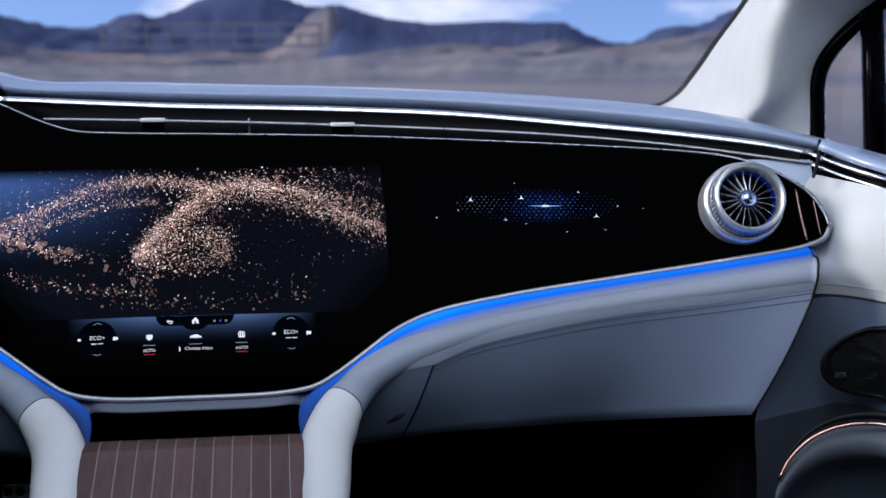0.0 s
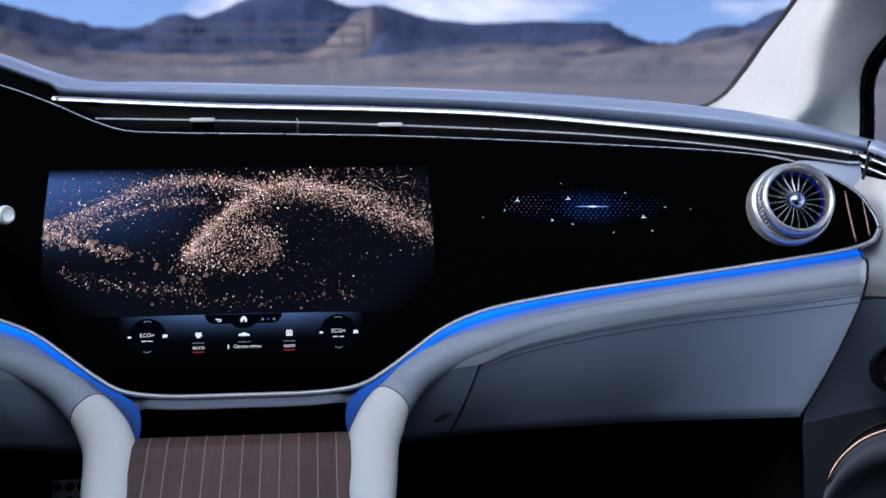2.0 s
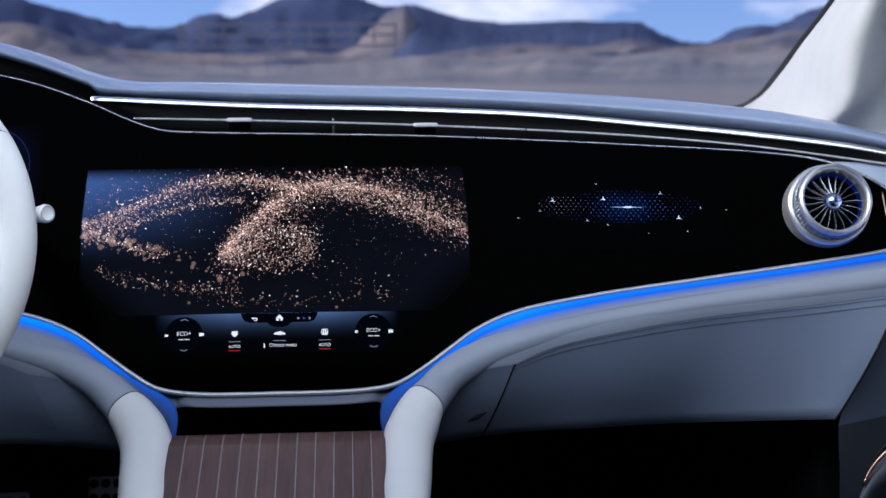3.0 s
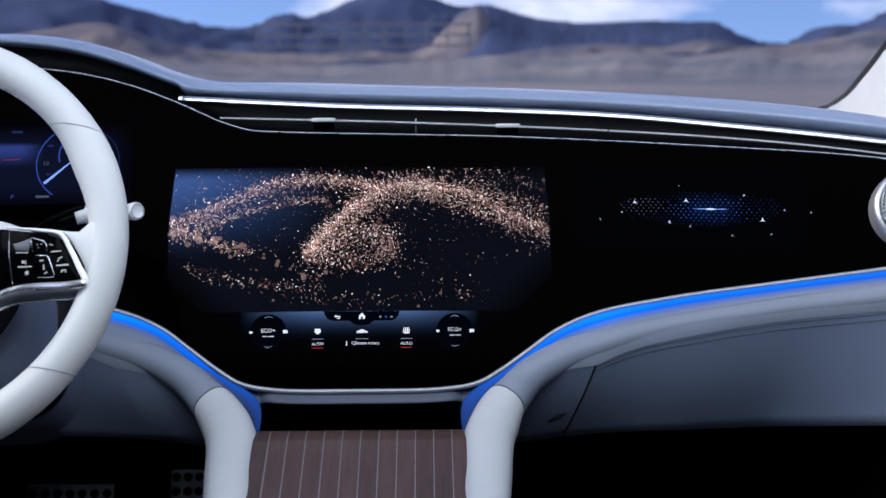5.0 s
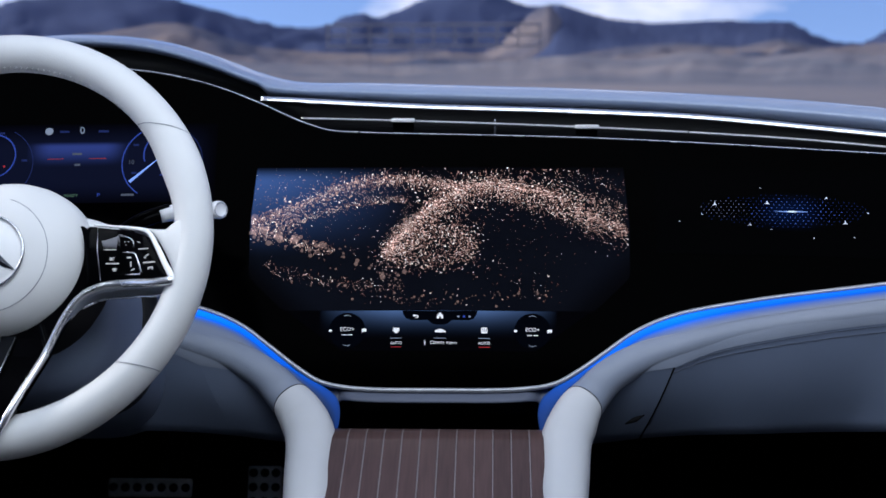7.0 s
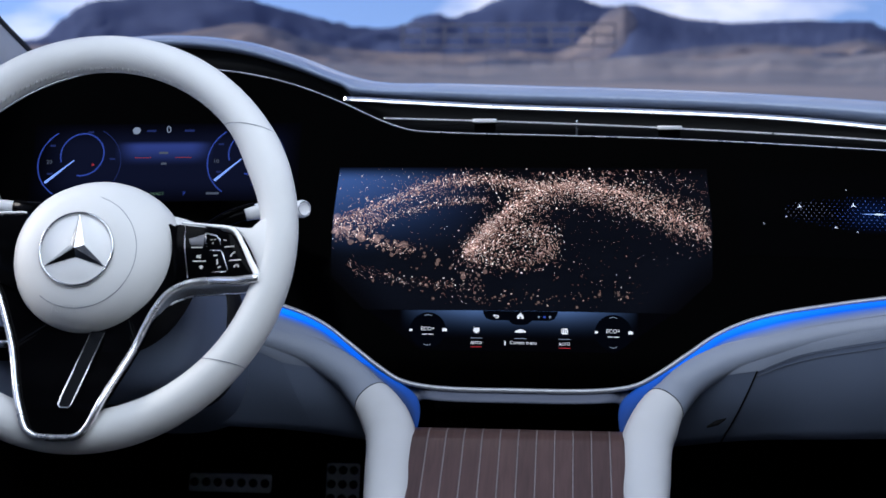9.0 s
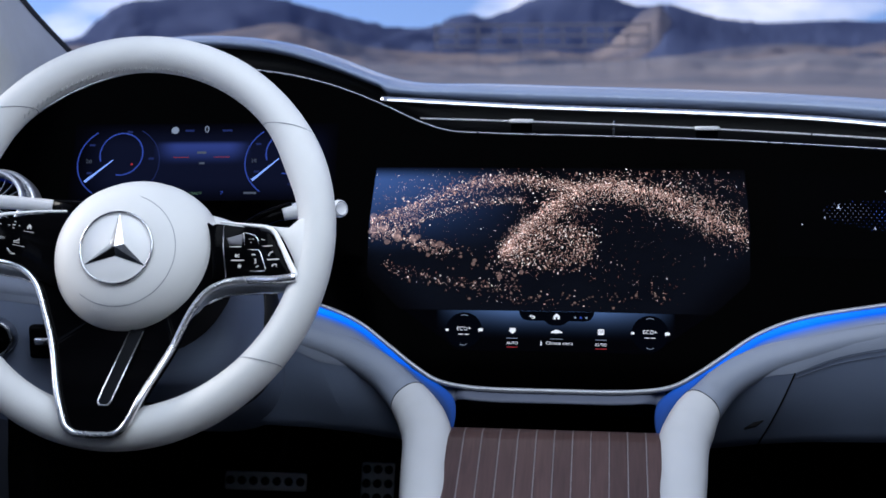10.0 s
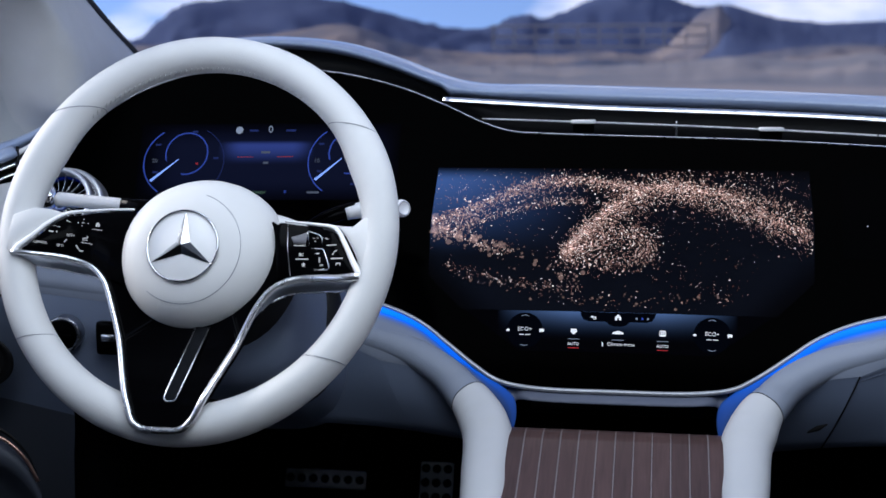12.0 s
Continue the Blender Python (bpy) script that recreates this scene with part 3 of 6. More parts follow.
    sp = part("loudspeaker_bezel", sheet([ring_at(1.06, -0.010), ring_at(1.06, 0.004), ring_at(1.02, 0.0065), ring_at(0.97, 0.006), ring_at(0.94, 0.001)])[0], MATT_BLACK, ob, "black loudspeaker surround")
    part("grille", sheet([ring_at(0.95, 0.002), ring_at(0.75, 0.003), ring_at(0.5, 0.004), ring_at(0.25, 0.0045), ring_at(0.01, 0.0045)])[0], GRILLE, sp, "finely pierced black grille")
    part("badge", sheet([[on_door(s, z, 0.0066) for s in (0.068, 0.074, 0.080)] for z in (0.440, 0.446)])[0], DARK_METAL, sp, "small plain metal badge")
    # armrest with its rose-gold line
    arc = [(0.585, -0.150, 0.348), (0.597, -0.152, 0.372), (0.618, -0.154, 0.392), (0.652, -0.160, 0.405), (0.69, -0.18, 0.407), (0.706, -0.28, 0.40), (0.71, -0.7, 0.39)]
    line = spline([(x, y, z) if sx > 0 else (x + 0.013, y, z - 0.011) for x, y, z in arc], 50)
    part("copper_line", tube(side_pts([(x - 0.005, y - 0.006, z + 0.003) for x, y, z in line], sx), 0.0018, 0.0020, 8), COPPER, ob, "thin rose-gold trim line")
    part("shadow_gap", tube(side_pts([(x + 0.004, y + 0.010, z + 0.007) for x, y, z in line], sx), list(np.linspace(0.0005, 0.005, 50)), list(np.linspace(0.0005, 0.009, 50)), 8), MATT_BLACK, ob)
    rows = []
    for u, (oz, oi) in zip(np.linspace(0, 1, 9), [(-0.002, 0.0), (-0.006, 0.009), (-0.015, 0.016), (-0.025, 0.017), (-0.033, 0.009), (-0.042, -0.008), (-0.060, -0.020), (-0.13, -0.022), (-0.2, -0.022)]):
        rows.append([(sx * (x - oi * 0.6 + 0.25 * max(0, -oz - 0.04)), y - oi * 0.75 + 0.004, z + oz) for x, y, z in line])
    bm, _ = sheet(rows)
    part("armrest", bm, FOOT_LEATHER, ob, "charcoal leather armrest")
    # door skin behind the trim
    part("inner_skin", block((sx * 0.785, -1.1, 0.32), (0.03, 2.6, 0.66), 0.004), MATT_BLACK, ob)
    return ob


GRILLE = mat("pierced_black_grille", (0.012, 0.012, 0.013), 0.45, metal=0.3, bump=1.0, bscale=420)
door(1, "pale leather front door panel with bright strips and black loudspeaker")
door(-1, "pale leather driver's door panel with a rose-gold line")

# ---- dashboard ----
dash = thing("dashboard", "pale leather dashboard with blue light line and padded roll", "dashboard", (0, 0.2, 0.3))
XS = np.linspace(-0.74, 0.74, 149)
rows = []
for x in XS:
    zl, zr = lip_z(x), roll_z(x)
    h = zr - zl
    y0 = glass_y(x, zl) + 0.030
    sec = [(0.022, zl + 0.001), (0.013, zl), (0.006, zl + 0.07 * h), (-0.001, zl + 0.22 * h), (-0.006, zl + 0.42 * h), (-0.005, zl + 0.60 * h), (0.001, zl + 0.77 * h), (0.012, zl + 0.92 * h), (0.030, zr), (0.05, zr + 0.0005),
           (0.10, zr - 0.006), (0.20, zr - 0.02), (0.35, zr - 0.045), (0.58, zr - 0.085), (0.84, zr - 0.125)]
    rows.append([(x, y0 + dy, z) for dy, z in sec])
bm, _ = sheet(rows)
part("padded_roll", bm, DASH_LEATHER, dash, "blue-grey leather padded top roll")

# dark slot behind the blade and under the brow
rows = []
for x in XS[8:-8]:
    zt, zl = top_z(float(np.clip(x, -0.661, 0.661))), lip_z(x)
    rows.append([(x, glass_y(x, zt) - 0.001, zt - 0.004), (x, glass_y(x, zt) + 0.05, zt - 0.004), (x, glass_y(x, zt) + 0.075, (zt + zl) / 2), (x, glass_y(x, zl) + 0.05, zl + 0.002)])
bm, _ = sheet(rows)
part("vent_slot", bm, MATT_BLACK, dash, "long black air slot")


def along(zf, off, a, b, n=80):
    return [(x, glass_y(x, zf(x)) + off, zf(x)) for x in np.linspace(a, b, n)]


part("bright_strip", tube(along(strip_z, 0.024, -0.206, 0.664), 0.0030, 0.0015, 12, 5, up=(0, -0.88, 0.47)), TRIM_BRIGHT, dash, "bright metal strip")
part("bright_strip", tube([(x, glass_y(x, 0.68) + 0.02, roll_z(x) - 0.022) for x in np.linspace(-0.74, -0.625, 14)], 0.003, 0.003, 8, 4), STRIP_METAL, dash, "bright metal strip")
blade = part("air_blade", tube(along(blade_z, 0.030, -0.16, 0.664), 0.006, 0.0012, 8, 4), BLADE_METAL, dash, "slim satin metal air blade")
for tx in (-0.0435, 0.1645):
    part("slider_tab", block((tx, glass_y(tx, 0.70) + 0.026, blade_z(tx) + 0.0008), (0.027, 0.012, 0.0042), 0.001), STRIP_METAL, dash, "chrome slider tab")
    part("slider_foot", block((tx, glass_y(tx, 0.70) + 0.032, blade_z(tx) - 0.007), (0.024, 0.008, 0.010), 0.001), GLOSS_BLACK, dash)
part("blade_divider", block((0.061, glass_y(0.06, 0.70) + 0.036, 0.699), (0.0022, 0.01, 0.018), 0.0004), DARK_METAL, dash)
part("blade_joint", block((0.276, glass_y(0.276, 0.694) + 0.0295, 0.694), (0.0012, 0.013, 0.0032)), SEAM, dash)

# corner pads at both ends, between the display and the doors
for sx in (1, -1):
    rows = []
    for u in np.linspace(0, 1, 9):
        z = 0.565 + 0.066 * u
        rows.append([(sx * x, glass_y(x, z) + 0.012 + 0.015 * u, z) for x in np.linspace(0.56, 0.650, 10)])
    bm, _ = sheet(rows)
    part("end_pad", bm, LOWER_LEATHER, dash, "leather end pad, darkened in colour for shade")
    bm, _ = sheet([[(sx * x, glass_y(x, z) + 0.030, z) for x in np.linspace(0.598, 0.662, 8)] for z in (0.60, 0.63, 0.660)])
    part("end_filler", bm, DASH_LEATHER, dash, "blue-grey leather corner beside the display")
    part("end_gap", tube(side_pts(spline([(0.6705, -0.017, 0.681), (0.6610, -0.036, 0.660), (0.652, -0.0475, 0.644)], 20), sx), 0.0017, 0.0022, 8, up=(0, 1, 0)), MATT_BLACK, dash, "dark gap beside the door")

# bolster, light line and lower panels
MIDWAY = np.array([0.07, -1.395, 0.765])  # a point between the front seats


def swell(u):
    """How far the lower panels bulge between their seam and their lower edge."""
    return 0.008 * math.sin(math.pi * u)


PAD_LINE = [(0.645, -0.0945, 0.5497), (0.632, -0.092, 0.5475), (0.55, -0.076, 0.5335), (0.44, -0.056, 0.5162), (0.32, -0.044, 0.4950), (0.262, -0.045, 0.4815), (0.211, -0.048, 0.4655), (0.1772, -0.056, 0.4474),
            (0.1586, -0.0612, 0.4291), (0.1463, -0.0683, 0.4171), (0.1367, -0.0799, 0.4046), (0.1300, -0.0939, 0.3937), (0.1274, -0.1091, 0.3834), (0.1250, -0.1419, 0.3673), (0.1227, -0.1708, 0.3557),
            (0.1205, -0.21, 0.3369), (0.120, -0.45, 0.27), (0.120, -0.9, 0.25)]
TRIM_SIDE = [(0.150, 0.4460), (0.135, 0.4385), (0.120, 0.4300), (0.107, 0.4200), (0.103, 0.4090), (0.1035, 0.3940), (0.108, 0.3770)]
PAD_SIDE = [(0.172, 0.4490), (0.155, 0.4320), (0.139, 0.4170), (0.126, 0.4020), (0.117, 0.3910), (0.114, 0.3820), (0.112, 0.3730)]
for sx in (1, -1):
    line = spline(PAD_LINE, 160)
    line[:, 0] += (0.0045 if sx > 0 else -0.0030) * np.clip((-line[:, 1] - 0.052) / 0.03, 0, 1)
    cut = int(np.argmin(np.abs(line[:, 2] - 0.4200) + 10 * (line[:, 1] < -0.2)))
    zs = [0.25, 0.3369, 0.3557, 0.3673, 0.3834, 0.3937, 0.4046, 0.4171, 0.4291, 0.4474, 0.467, 0.4835, 0.497, 0.518, 0.55]
    w = np.interp(line[:, 2], zs, [0.0225, 0.0225, 0.0240, 0.0250, 0.0257, 0.0260, 0.0254, 0.0230, 0.0200, 0.0178, 0.0165, 0.0150, 0.0138, 0.0138, 0.0155])
    h = np.interp(line[:, 2], zs, [0.0200, 0.0200, 0.0210, 0.0215, 0.0215, 0.0215, 0.0210, 0.0190, 0.0170, 0.0160, 0.0150, 0.0145, 0.0140, 0.0140, 0.0140])
    upto = int(np.argmax(line[:, 0] < 0.166))
    facing = (0, -0.8, 0.6)
    rings = []
    for k in range(len(line)):
        t = Vector(line[min(k + 1, len(line) - 1)] - line[max(k - 1, 0)]).normalized()
        side = t.cross(Vector(facing)).normalized()
        front = side.cross(t)
        ring = []
        for m in range(32):
            a = 2 * math.pi * m / 32
            ca, sa = math.cos(a), math.sin(a)
            p = Vector(line[k]) + side * (w[k] * math.copysign(abs(ca) ** 0.88, ca)) + front * (h[k] * math.copysign(abs(sa) ** 0.88, sa)) - t * (0.010 * max(0.0, sa))
            end = float(np.interp(p.z, [0.53, 0.542, 0.5536, 0.5657, 0.5735], [0.6305, 0.6327, 0.6325, 0.636, 0.6385]))
            ring.append((sx * min(p.x, end), p.y, p.z))
        rings.append(ring)
    # bolster and leg are one leather; the bolster's shade is in its colour
    part("bolster", sheet(rings[: cut + 1], True)[0], PAD_LEATHER, dash, "padded leather bolster, shade put in as mid blue-grey")
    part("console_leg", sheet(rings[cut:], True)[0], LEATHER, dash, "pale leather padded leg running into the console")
    part("leg_seam", tube(rings[cut] + rings[cut][:1], 0.0006, 0.0006, 6, caps=False, up=(0.3, 0.4, 0.85)), SEAM, dash, "fine dark seam")
    # blue light guide from the display's frame over the bolster's top, with its painted spill
    xs = np.linspace(0.639, 0.165, 36)
    upper = spline([(x, bot_z(sx * x) - 0.0016) for x in xs] + TRIM_SIDE, 120)
    lower = spline([(x + 0.015 * max(0, (0.30 - x) / 0.13), bot_z(sx * x) - 0.0145 - 0.0060 * max(0, (0.42 - x) / 0.255)) for x in xs] + PAD_SIDE, 120)
    rows = []
    for q in (upper, lower):
        q[:, 0] += (0.004 if sx > 0 else 0.0) * np.clip((0.150 - q[:, 0]) / 0.04, 0, 1)
    for (xa, za), (xb, zb) in zip(upper, lower):
        ya, yb = glass_y(xa, za) + 0.0015, glass_y(xb, zb) - 0.006
        if xb > 0.168:
            cy, cz, ch = (float(np.interp(-xb, -line[:upto, 0], q[:upto])) for q in (line[:, 1], line[:, 2], h))
            k = min(1.0, (xb - 0.168) / 0.05)
            yb, zb = yb + k * (cy - 0.44 * ch - yb), zb + k * (cz + 0.99 * ch - zb)
        rows.append([(sx * (xa + (xb - xa) * u), ya + (yb - ya) * u, za + (zb - za) * u + 0.0026 * math.sin(math.pi * u)) for u in np.linspace(0, 1, 9)])
    bm, vs = sheet(rows)
    uv = bm.loops.layers.uv.new("guide")
    place = {v: (j / 8 if sx > 0 else min(1.0, j / 5.4), i / 119) for i, r in enumerate(vs) for j, v in enumerate(r)}
    for fc in bm.faces:
        for lp in fc.loops:
            lp[uv].uv = place[lp.vert]
    part("light_guide", bm, LIGHT_GUIDE, dash, "glowing blue ambient light line with its spill painted on the leather")
    # stitched seam and lower panel
    st = spline([(0.2463, -0.060, 0.4597), (0.2863, -0.059, 0.4762), (0.3517, -0.062, 0.4913), (0.4362, -0.070, 0.5064), (0.5466, -0.0895, 0.5212), (0.633, -0.1055, 0.5338)], 50)
    lo = spline([(0.2135, -0.045, 0.380), (0.261, -0.048, 0.3845), (0.322, -0.058, 0.389), (0.405, -0.062, 0.393), (0.485, -0.085, 0.400), (0.566, -0.113, 0.4075)], 50)
    lo = MIDWAY + (lo - MIDWAY) * (1 + (0.026 if sx > 0 else 0.012) * np.clip((0.560 - lo[:, :1]) / 0.14, 0, 1))

    def skirt(edge):
        """Leather that runs from the bolster's crest down to an edge line."""
        out = []
        for x, y, z in edge:
            cy, cz, ch = (float(np.interp(-x, -line[:upto, 0], q[:upto])) for q in (line[:, 1], line[:, 2], h))
            rim = [float(np.interp(x, (0.22, 0.36), q)) for q in ((0.95, 0.97), (0.10, 0.30))]
            dive = 0.010 * max(0.0, (0.200 - x) / 0.02) ** 2
            a = np.array([x, cy - rim[0] * ch + dive, cz + rim[1] * ch])
            b = np.array([x, y - 0.0004 + dive, z])
            c = np.array([x, (a[1] + b[1]) / 2 - 0.0012, (a[2] + b[2]) / 2])
            out.append([tuple(a * (1 - u) ** 2 + 2 * c * u * (1 - u) + b * u * u) for u in np.linspace(0, 1, 9)])
        return sheet([side_pts(r, sx) for r in out])[0]

    rows = []
    for u in np.linspace(0, 1, 10):
        b = swell(u)
        rows.append([tuple(p * (1 - u) + q * u + np.array([0, -b, 0])) for p, q in zip(st, lo)])
    rows += [[(x, y + 0.02, z - 0.004) for x, y, z in lo], [(x, y + 0.25, z + 0.01) for x, y, z in lo]]
    bm, _ = sheet([side_pts(r, sx) for r in rows])
    # shade below the bolster comes from the darker leather colour
    part("lower_panel", bm, LOWER_LEATHER, dash, "leather glovebox lid, shade put in as grey-blue" if sx > 0 else "leather knee panel, shade put in as grey-blue")
    for u in (0.022, 0.075) if sx > 0 else ():
        b = swell(u) + 0.0003
        part("stitching", tube(side_pts([tuple(p * (1 - u) + q * u + np.array([0, -b, 0])) for p, q in zip(st, lo)], sx), 0.0004, 0.0004, 6), SOFT_SEAM, dash)
    it = spline([(0.158, -0.042, 0.427), (0.1805, -0.054, 0.4396), (0.2108, -0.0595, 0.4533), (0.2463, -0.060, 0.4597)], 12)
    ib = spline([(0.138, -0.040, 0.371), (0.155, -0.043, 0.3725), (0.177, -0.044, 0.375), (0.2135, -0.045, 0.380)], 12)
    ib = MIDWAY + (ib - MIDWAY) * (1.026 if sx > 0 else 1.012)
    rows = [[tuple(p * (1 - u) + q * u + np.array([0, -(0.25 + 0.75 * k / 11) * swell(u), 0])) for k, (p, q) in enumerate(zip(it, ib))] for u in np.linspace(0, 1, 8)]
    part("bolster_skirt", skirt([q for q in it[:-1] if q[0] > 0.180] + list(st)), PAD_LEATHER, dash, "leather under the bolster, shade put in as mid blue-grey")
    rows += [[(x, y + 0.25, z + 0.01) for x, y, z in ib]]
    bm, _ = sheet([side_pts(r, sx) for r in rows])
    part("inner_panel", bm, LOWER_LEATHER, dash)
    gap = [tuple(st[0] * (1 - u) + lo[0] * u + np.array([-0.0004, -swell(u) - 0.0002, 0])) for u in np.linspace(0, 1, 14)]
    edge = [tuple(st[-1] * (1 - u) + lo[-1] * u + np.array([0.0012, -swell(u) + 0.0005, 0])) for u in np.linspace(0, 1, 14)]
    part("end_gap", tube(side_pts([(0.6395, -0.070, 0.5745)] + [(abs(x) + 0.0008, y - 0.0006, z) for x, y, z in rings[0][2:13]] + [(0.6305, -0.1095, 0.5325)] + edge[1:], sx), 0.0014, 0.0016, 8, up=(0, 1, 0)), MATT_BLACK, dash, "dark gap beside the door")
    if sx > 0:
        part("panel_gap", tube(side_pts(gap, sx), 0.0009, 0.0009, 8), CARPET, dash)
    if sx > 0:
        part("latch_slot", tube(side_pts([(0.1970, -0.0565, 0.3988), (0.2065, -0.0600, 0.4044), (0.2155, -0.0625, 0.4099)], sx), [0.001, 0.003, 0.0006], [0.0008, 0.0028, 0.0006], 8), CARPET, dash)
    part("kick_panel", block((sx * 0.61, 0.44, 0.20), (0.06, 0.95, 0.40), 0.004), CARPET, dash, "black carpeted side of the footwell")
    part("underside", block((sx * 0.42, 0.24, 0.412), (0.42, 0.46, 0.01)), MATT_BLACK, dash)

# ledge under the middle of the display
rows = []
for x in np.linspace(-0.1140, 0.1180, 97):
    z = bot_z(x)
    y = glass_y(x, z)
    end = max(0.0, abs(x - 0.002) - 0.0875) / 0.019
    drop = 0.0075 * (1 - math.sqrt(max(0.0, 1 - min(1, end) ** 2)))
    y += 0.012 * min(1, end) ** 2
    rows.append([(x, y + 0.012, z - 0.001), (x, y + 0.002, z - 0.0024), (x, y - 0.004, z - 0.0045), (x, y - 0.0095, z - 0.0080 - 0.6 * drop), (x, y - 0.0115, z - 0.0102 - 0.9 * drop), (x, y - 0.0105, z - 0.0114 - drop), (x, y + 0.03, z - 0.012 - drop)])
bm, _ = sheet(rows)
part("ledge", bm, LEDGE, dash, "mid grey ledge over the console")
part("recess", block((0, 0.05, 0.40), (0.19, 0.03, 0.05)), MATT_BLACK, dash, "black recess over the console")
part("core", block((0, 0.36, 0.53), (1.30, 0.40, 0.18)), MATT_BLACK, dash)

# ---- display panel ----
panel = thing("display_panel", "wide curved black glass display across the dashboard, switched on", "display", (0, 0.0, HOME))
cols = []
for s in np.linspace(-1, 1, 121):
    x = 0.662 * math.sin(s * math.pi / 2) * 0.9995
    a, b = bot_z(x), top_z(x)
    cols.append([(x, glass_y(x, a + (b - a) * u), a + (b - a) * u) for u in np.linspace(0, 1, 17)])
bm, _ = sheet(cols)
part("glass", bm, GLASS_BLACK, panel, "glossy black curved cover glass")
low_rim = [(x, glass_y(x, z) - 0.0005, z) for x, z in spline(BOT, 220)]
top_rim = [(x, glass_y(x, z) - 0.0005, z) for x, z in spline(TOP, 260)]
wide = np.interp(np.arange(260), [0, 30, 60, 215, 240, 259], [0.0022, 0.0014, 0.0011, 0.0011, 0.0016, 0.0024])
part("lower_trim", tube(low_rim, 0.0027, 0.0022, 12, up=(0, -1, 0.4)), FRAME_METAL, panel, "slim silver frame")
part("upper_trim", tube(top_rim, list(wide), 0.0012, 8, up=(0, -1, 0.4)), DARK_METAL, panel, "hair-thin dark silver frame")


def on_glass(x, z, lift=0.0008, turn=0.0):
    """A frame on the display's glass: local x along it, local y up it, local z towards the cabin."""
    ax = Vector((1, -0.5 * x, 0)).normalized()
    up = Vector((0, 0.41, 1)).normalized()
    nz = ax.cross(up).normalized()
    up = nz.cross(ax)
    o = Vector((x, glass_y(x, z), z)) + nz * lift
    m = Matrix(((ax.x, up.x, nz.x, o.x), (ax.y, up.y, nz.y, o.y), (ax.z, up.z, nz.z, o.z), (0, 0, 0, 1)))
    return m @ Matrix.Rotation(turn, 4, "Z")


def at_glass(x, z, lift):
    return on_glass(x, z, lift).translation


def bar(x, z, w, h, material, parent, name="mark", lift=0.0012, turn=0.0, label=""):
    return part(name, block((0, 0, 0), (w, h, 0.0003), 0, on_glass(x, z, lift, turn)), material, parent, label, False)


def words(text, x, z, size, material, parent, name="writing", lift=0.0012):
    return part(name, letters(text, size, on_glass(x, z, lift), 0.0001), material, parent, "", False)


def shape_on_glass(outline, x, z, material, parent, name, lift=0.0012):
    if name.endswith("_symbol"):
        outline = [(0.8 * a, 0.8 * b) for a, b in outline]
    bm = plate(outline, 0.0002)
    for v in bm.verts:
        v.co = at_glass(x + v.co.x, z + v.co.y * 0.925, lift + v.co.z)
    return part(name, bm, material, parent, "", False)


def circle(r, n=20, sq=1.0):
    return [(r * math.cos(2 * math.pi * k / n), r * sq * math.sin(2 * math.pi * k / n)) for k in range(n)]


def loop_on_glass(cx, cz, r, wide, a0, a1, material, parent, name, lift=0.0012, squash=1.0):
    n = 40
    path = []
    for k in range(n + 1):
        a = radians(a0 + (a1 - a0) * k / n)
        path.append(at_glass(cx + r * math.cos(a), cz + squash * r * math.sin(a), lift))
    return part(name, tube(path, wide, 0.0003, 6, up=(0, -1, 0.4)), material, parent)


# rose reflections on the black glass, modelled as thin copper strips
for pts, wide_line in (([(0.6333, 0.6317), (0.6352, 0.606), (0.6380, 0.5804)], 0.0010), ([(0.6490, 0.622), (0.6505, 0.603), (0.6518, 0.586)], 0.0005)):
    part("rose_reflection", tube([at_glass(x, z, 0.0006) for x, z in spline(pts, 12)], wide_line, 0.0005, 6, up=(0, -1, 0.4)), COPPER, panel, "rose reflection near the panel's end, put in as a thin line")


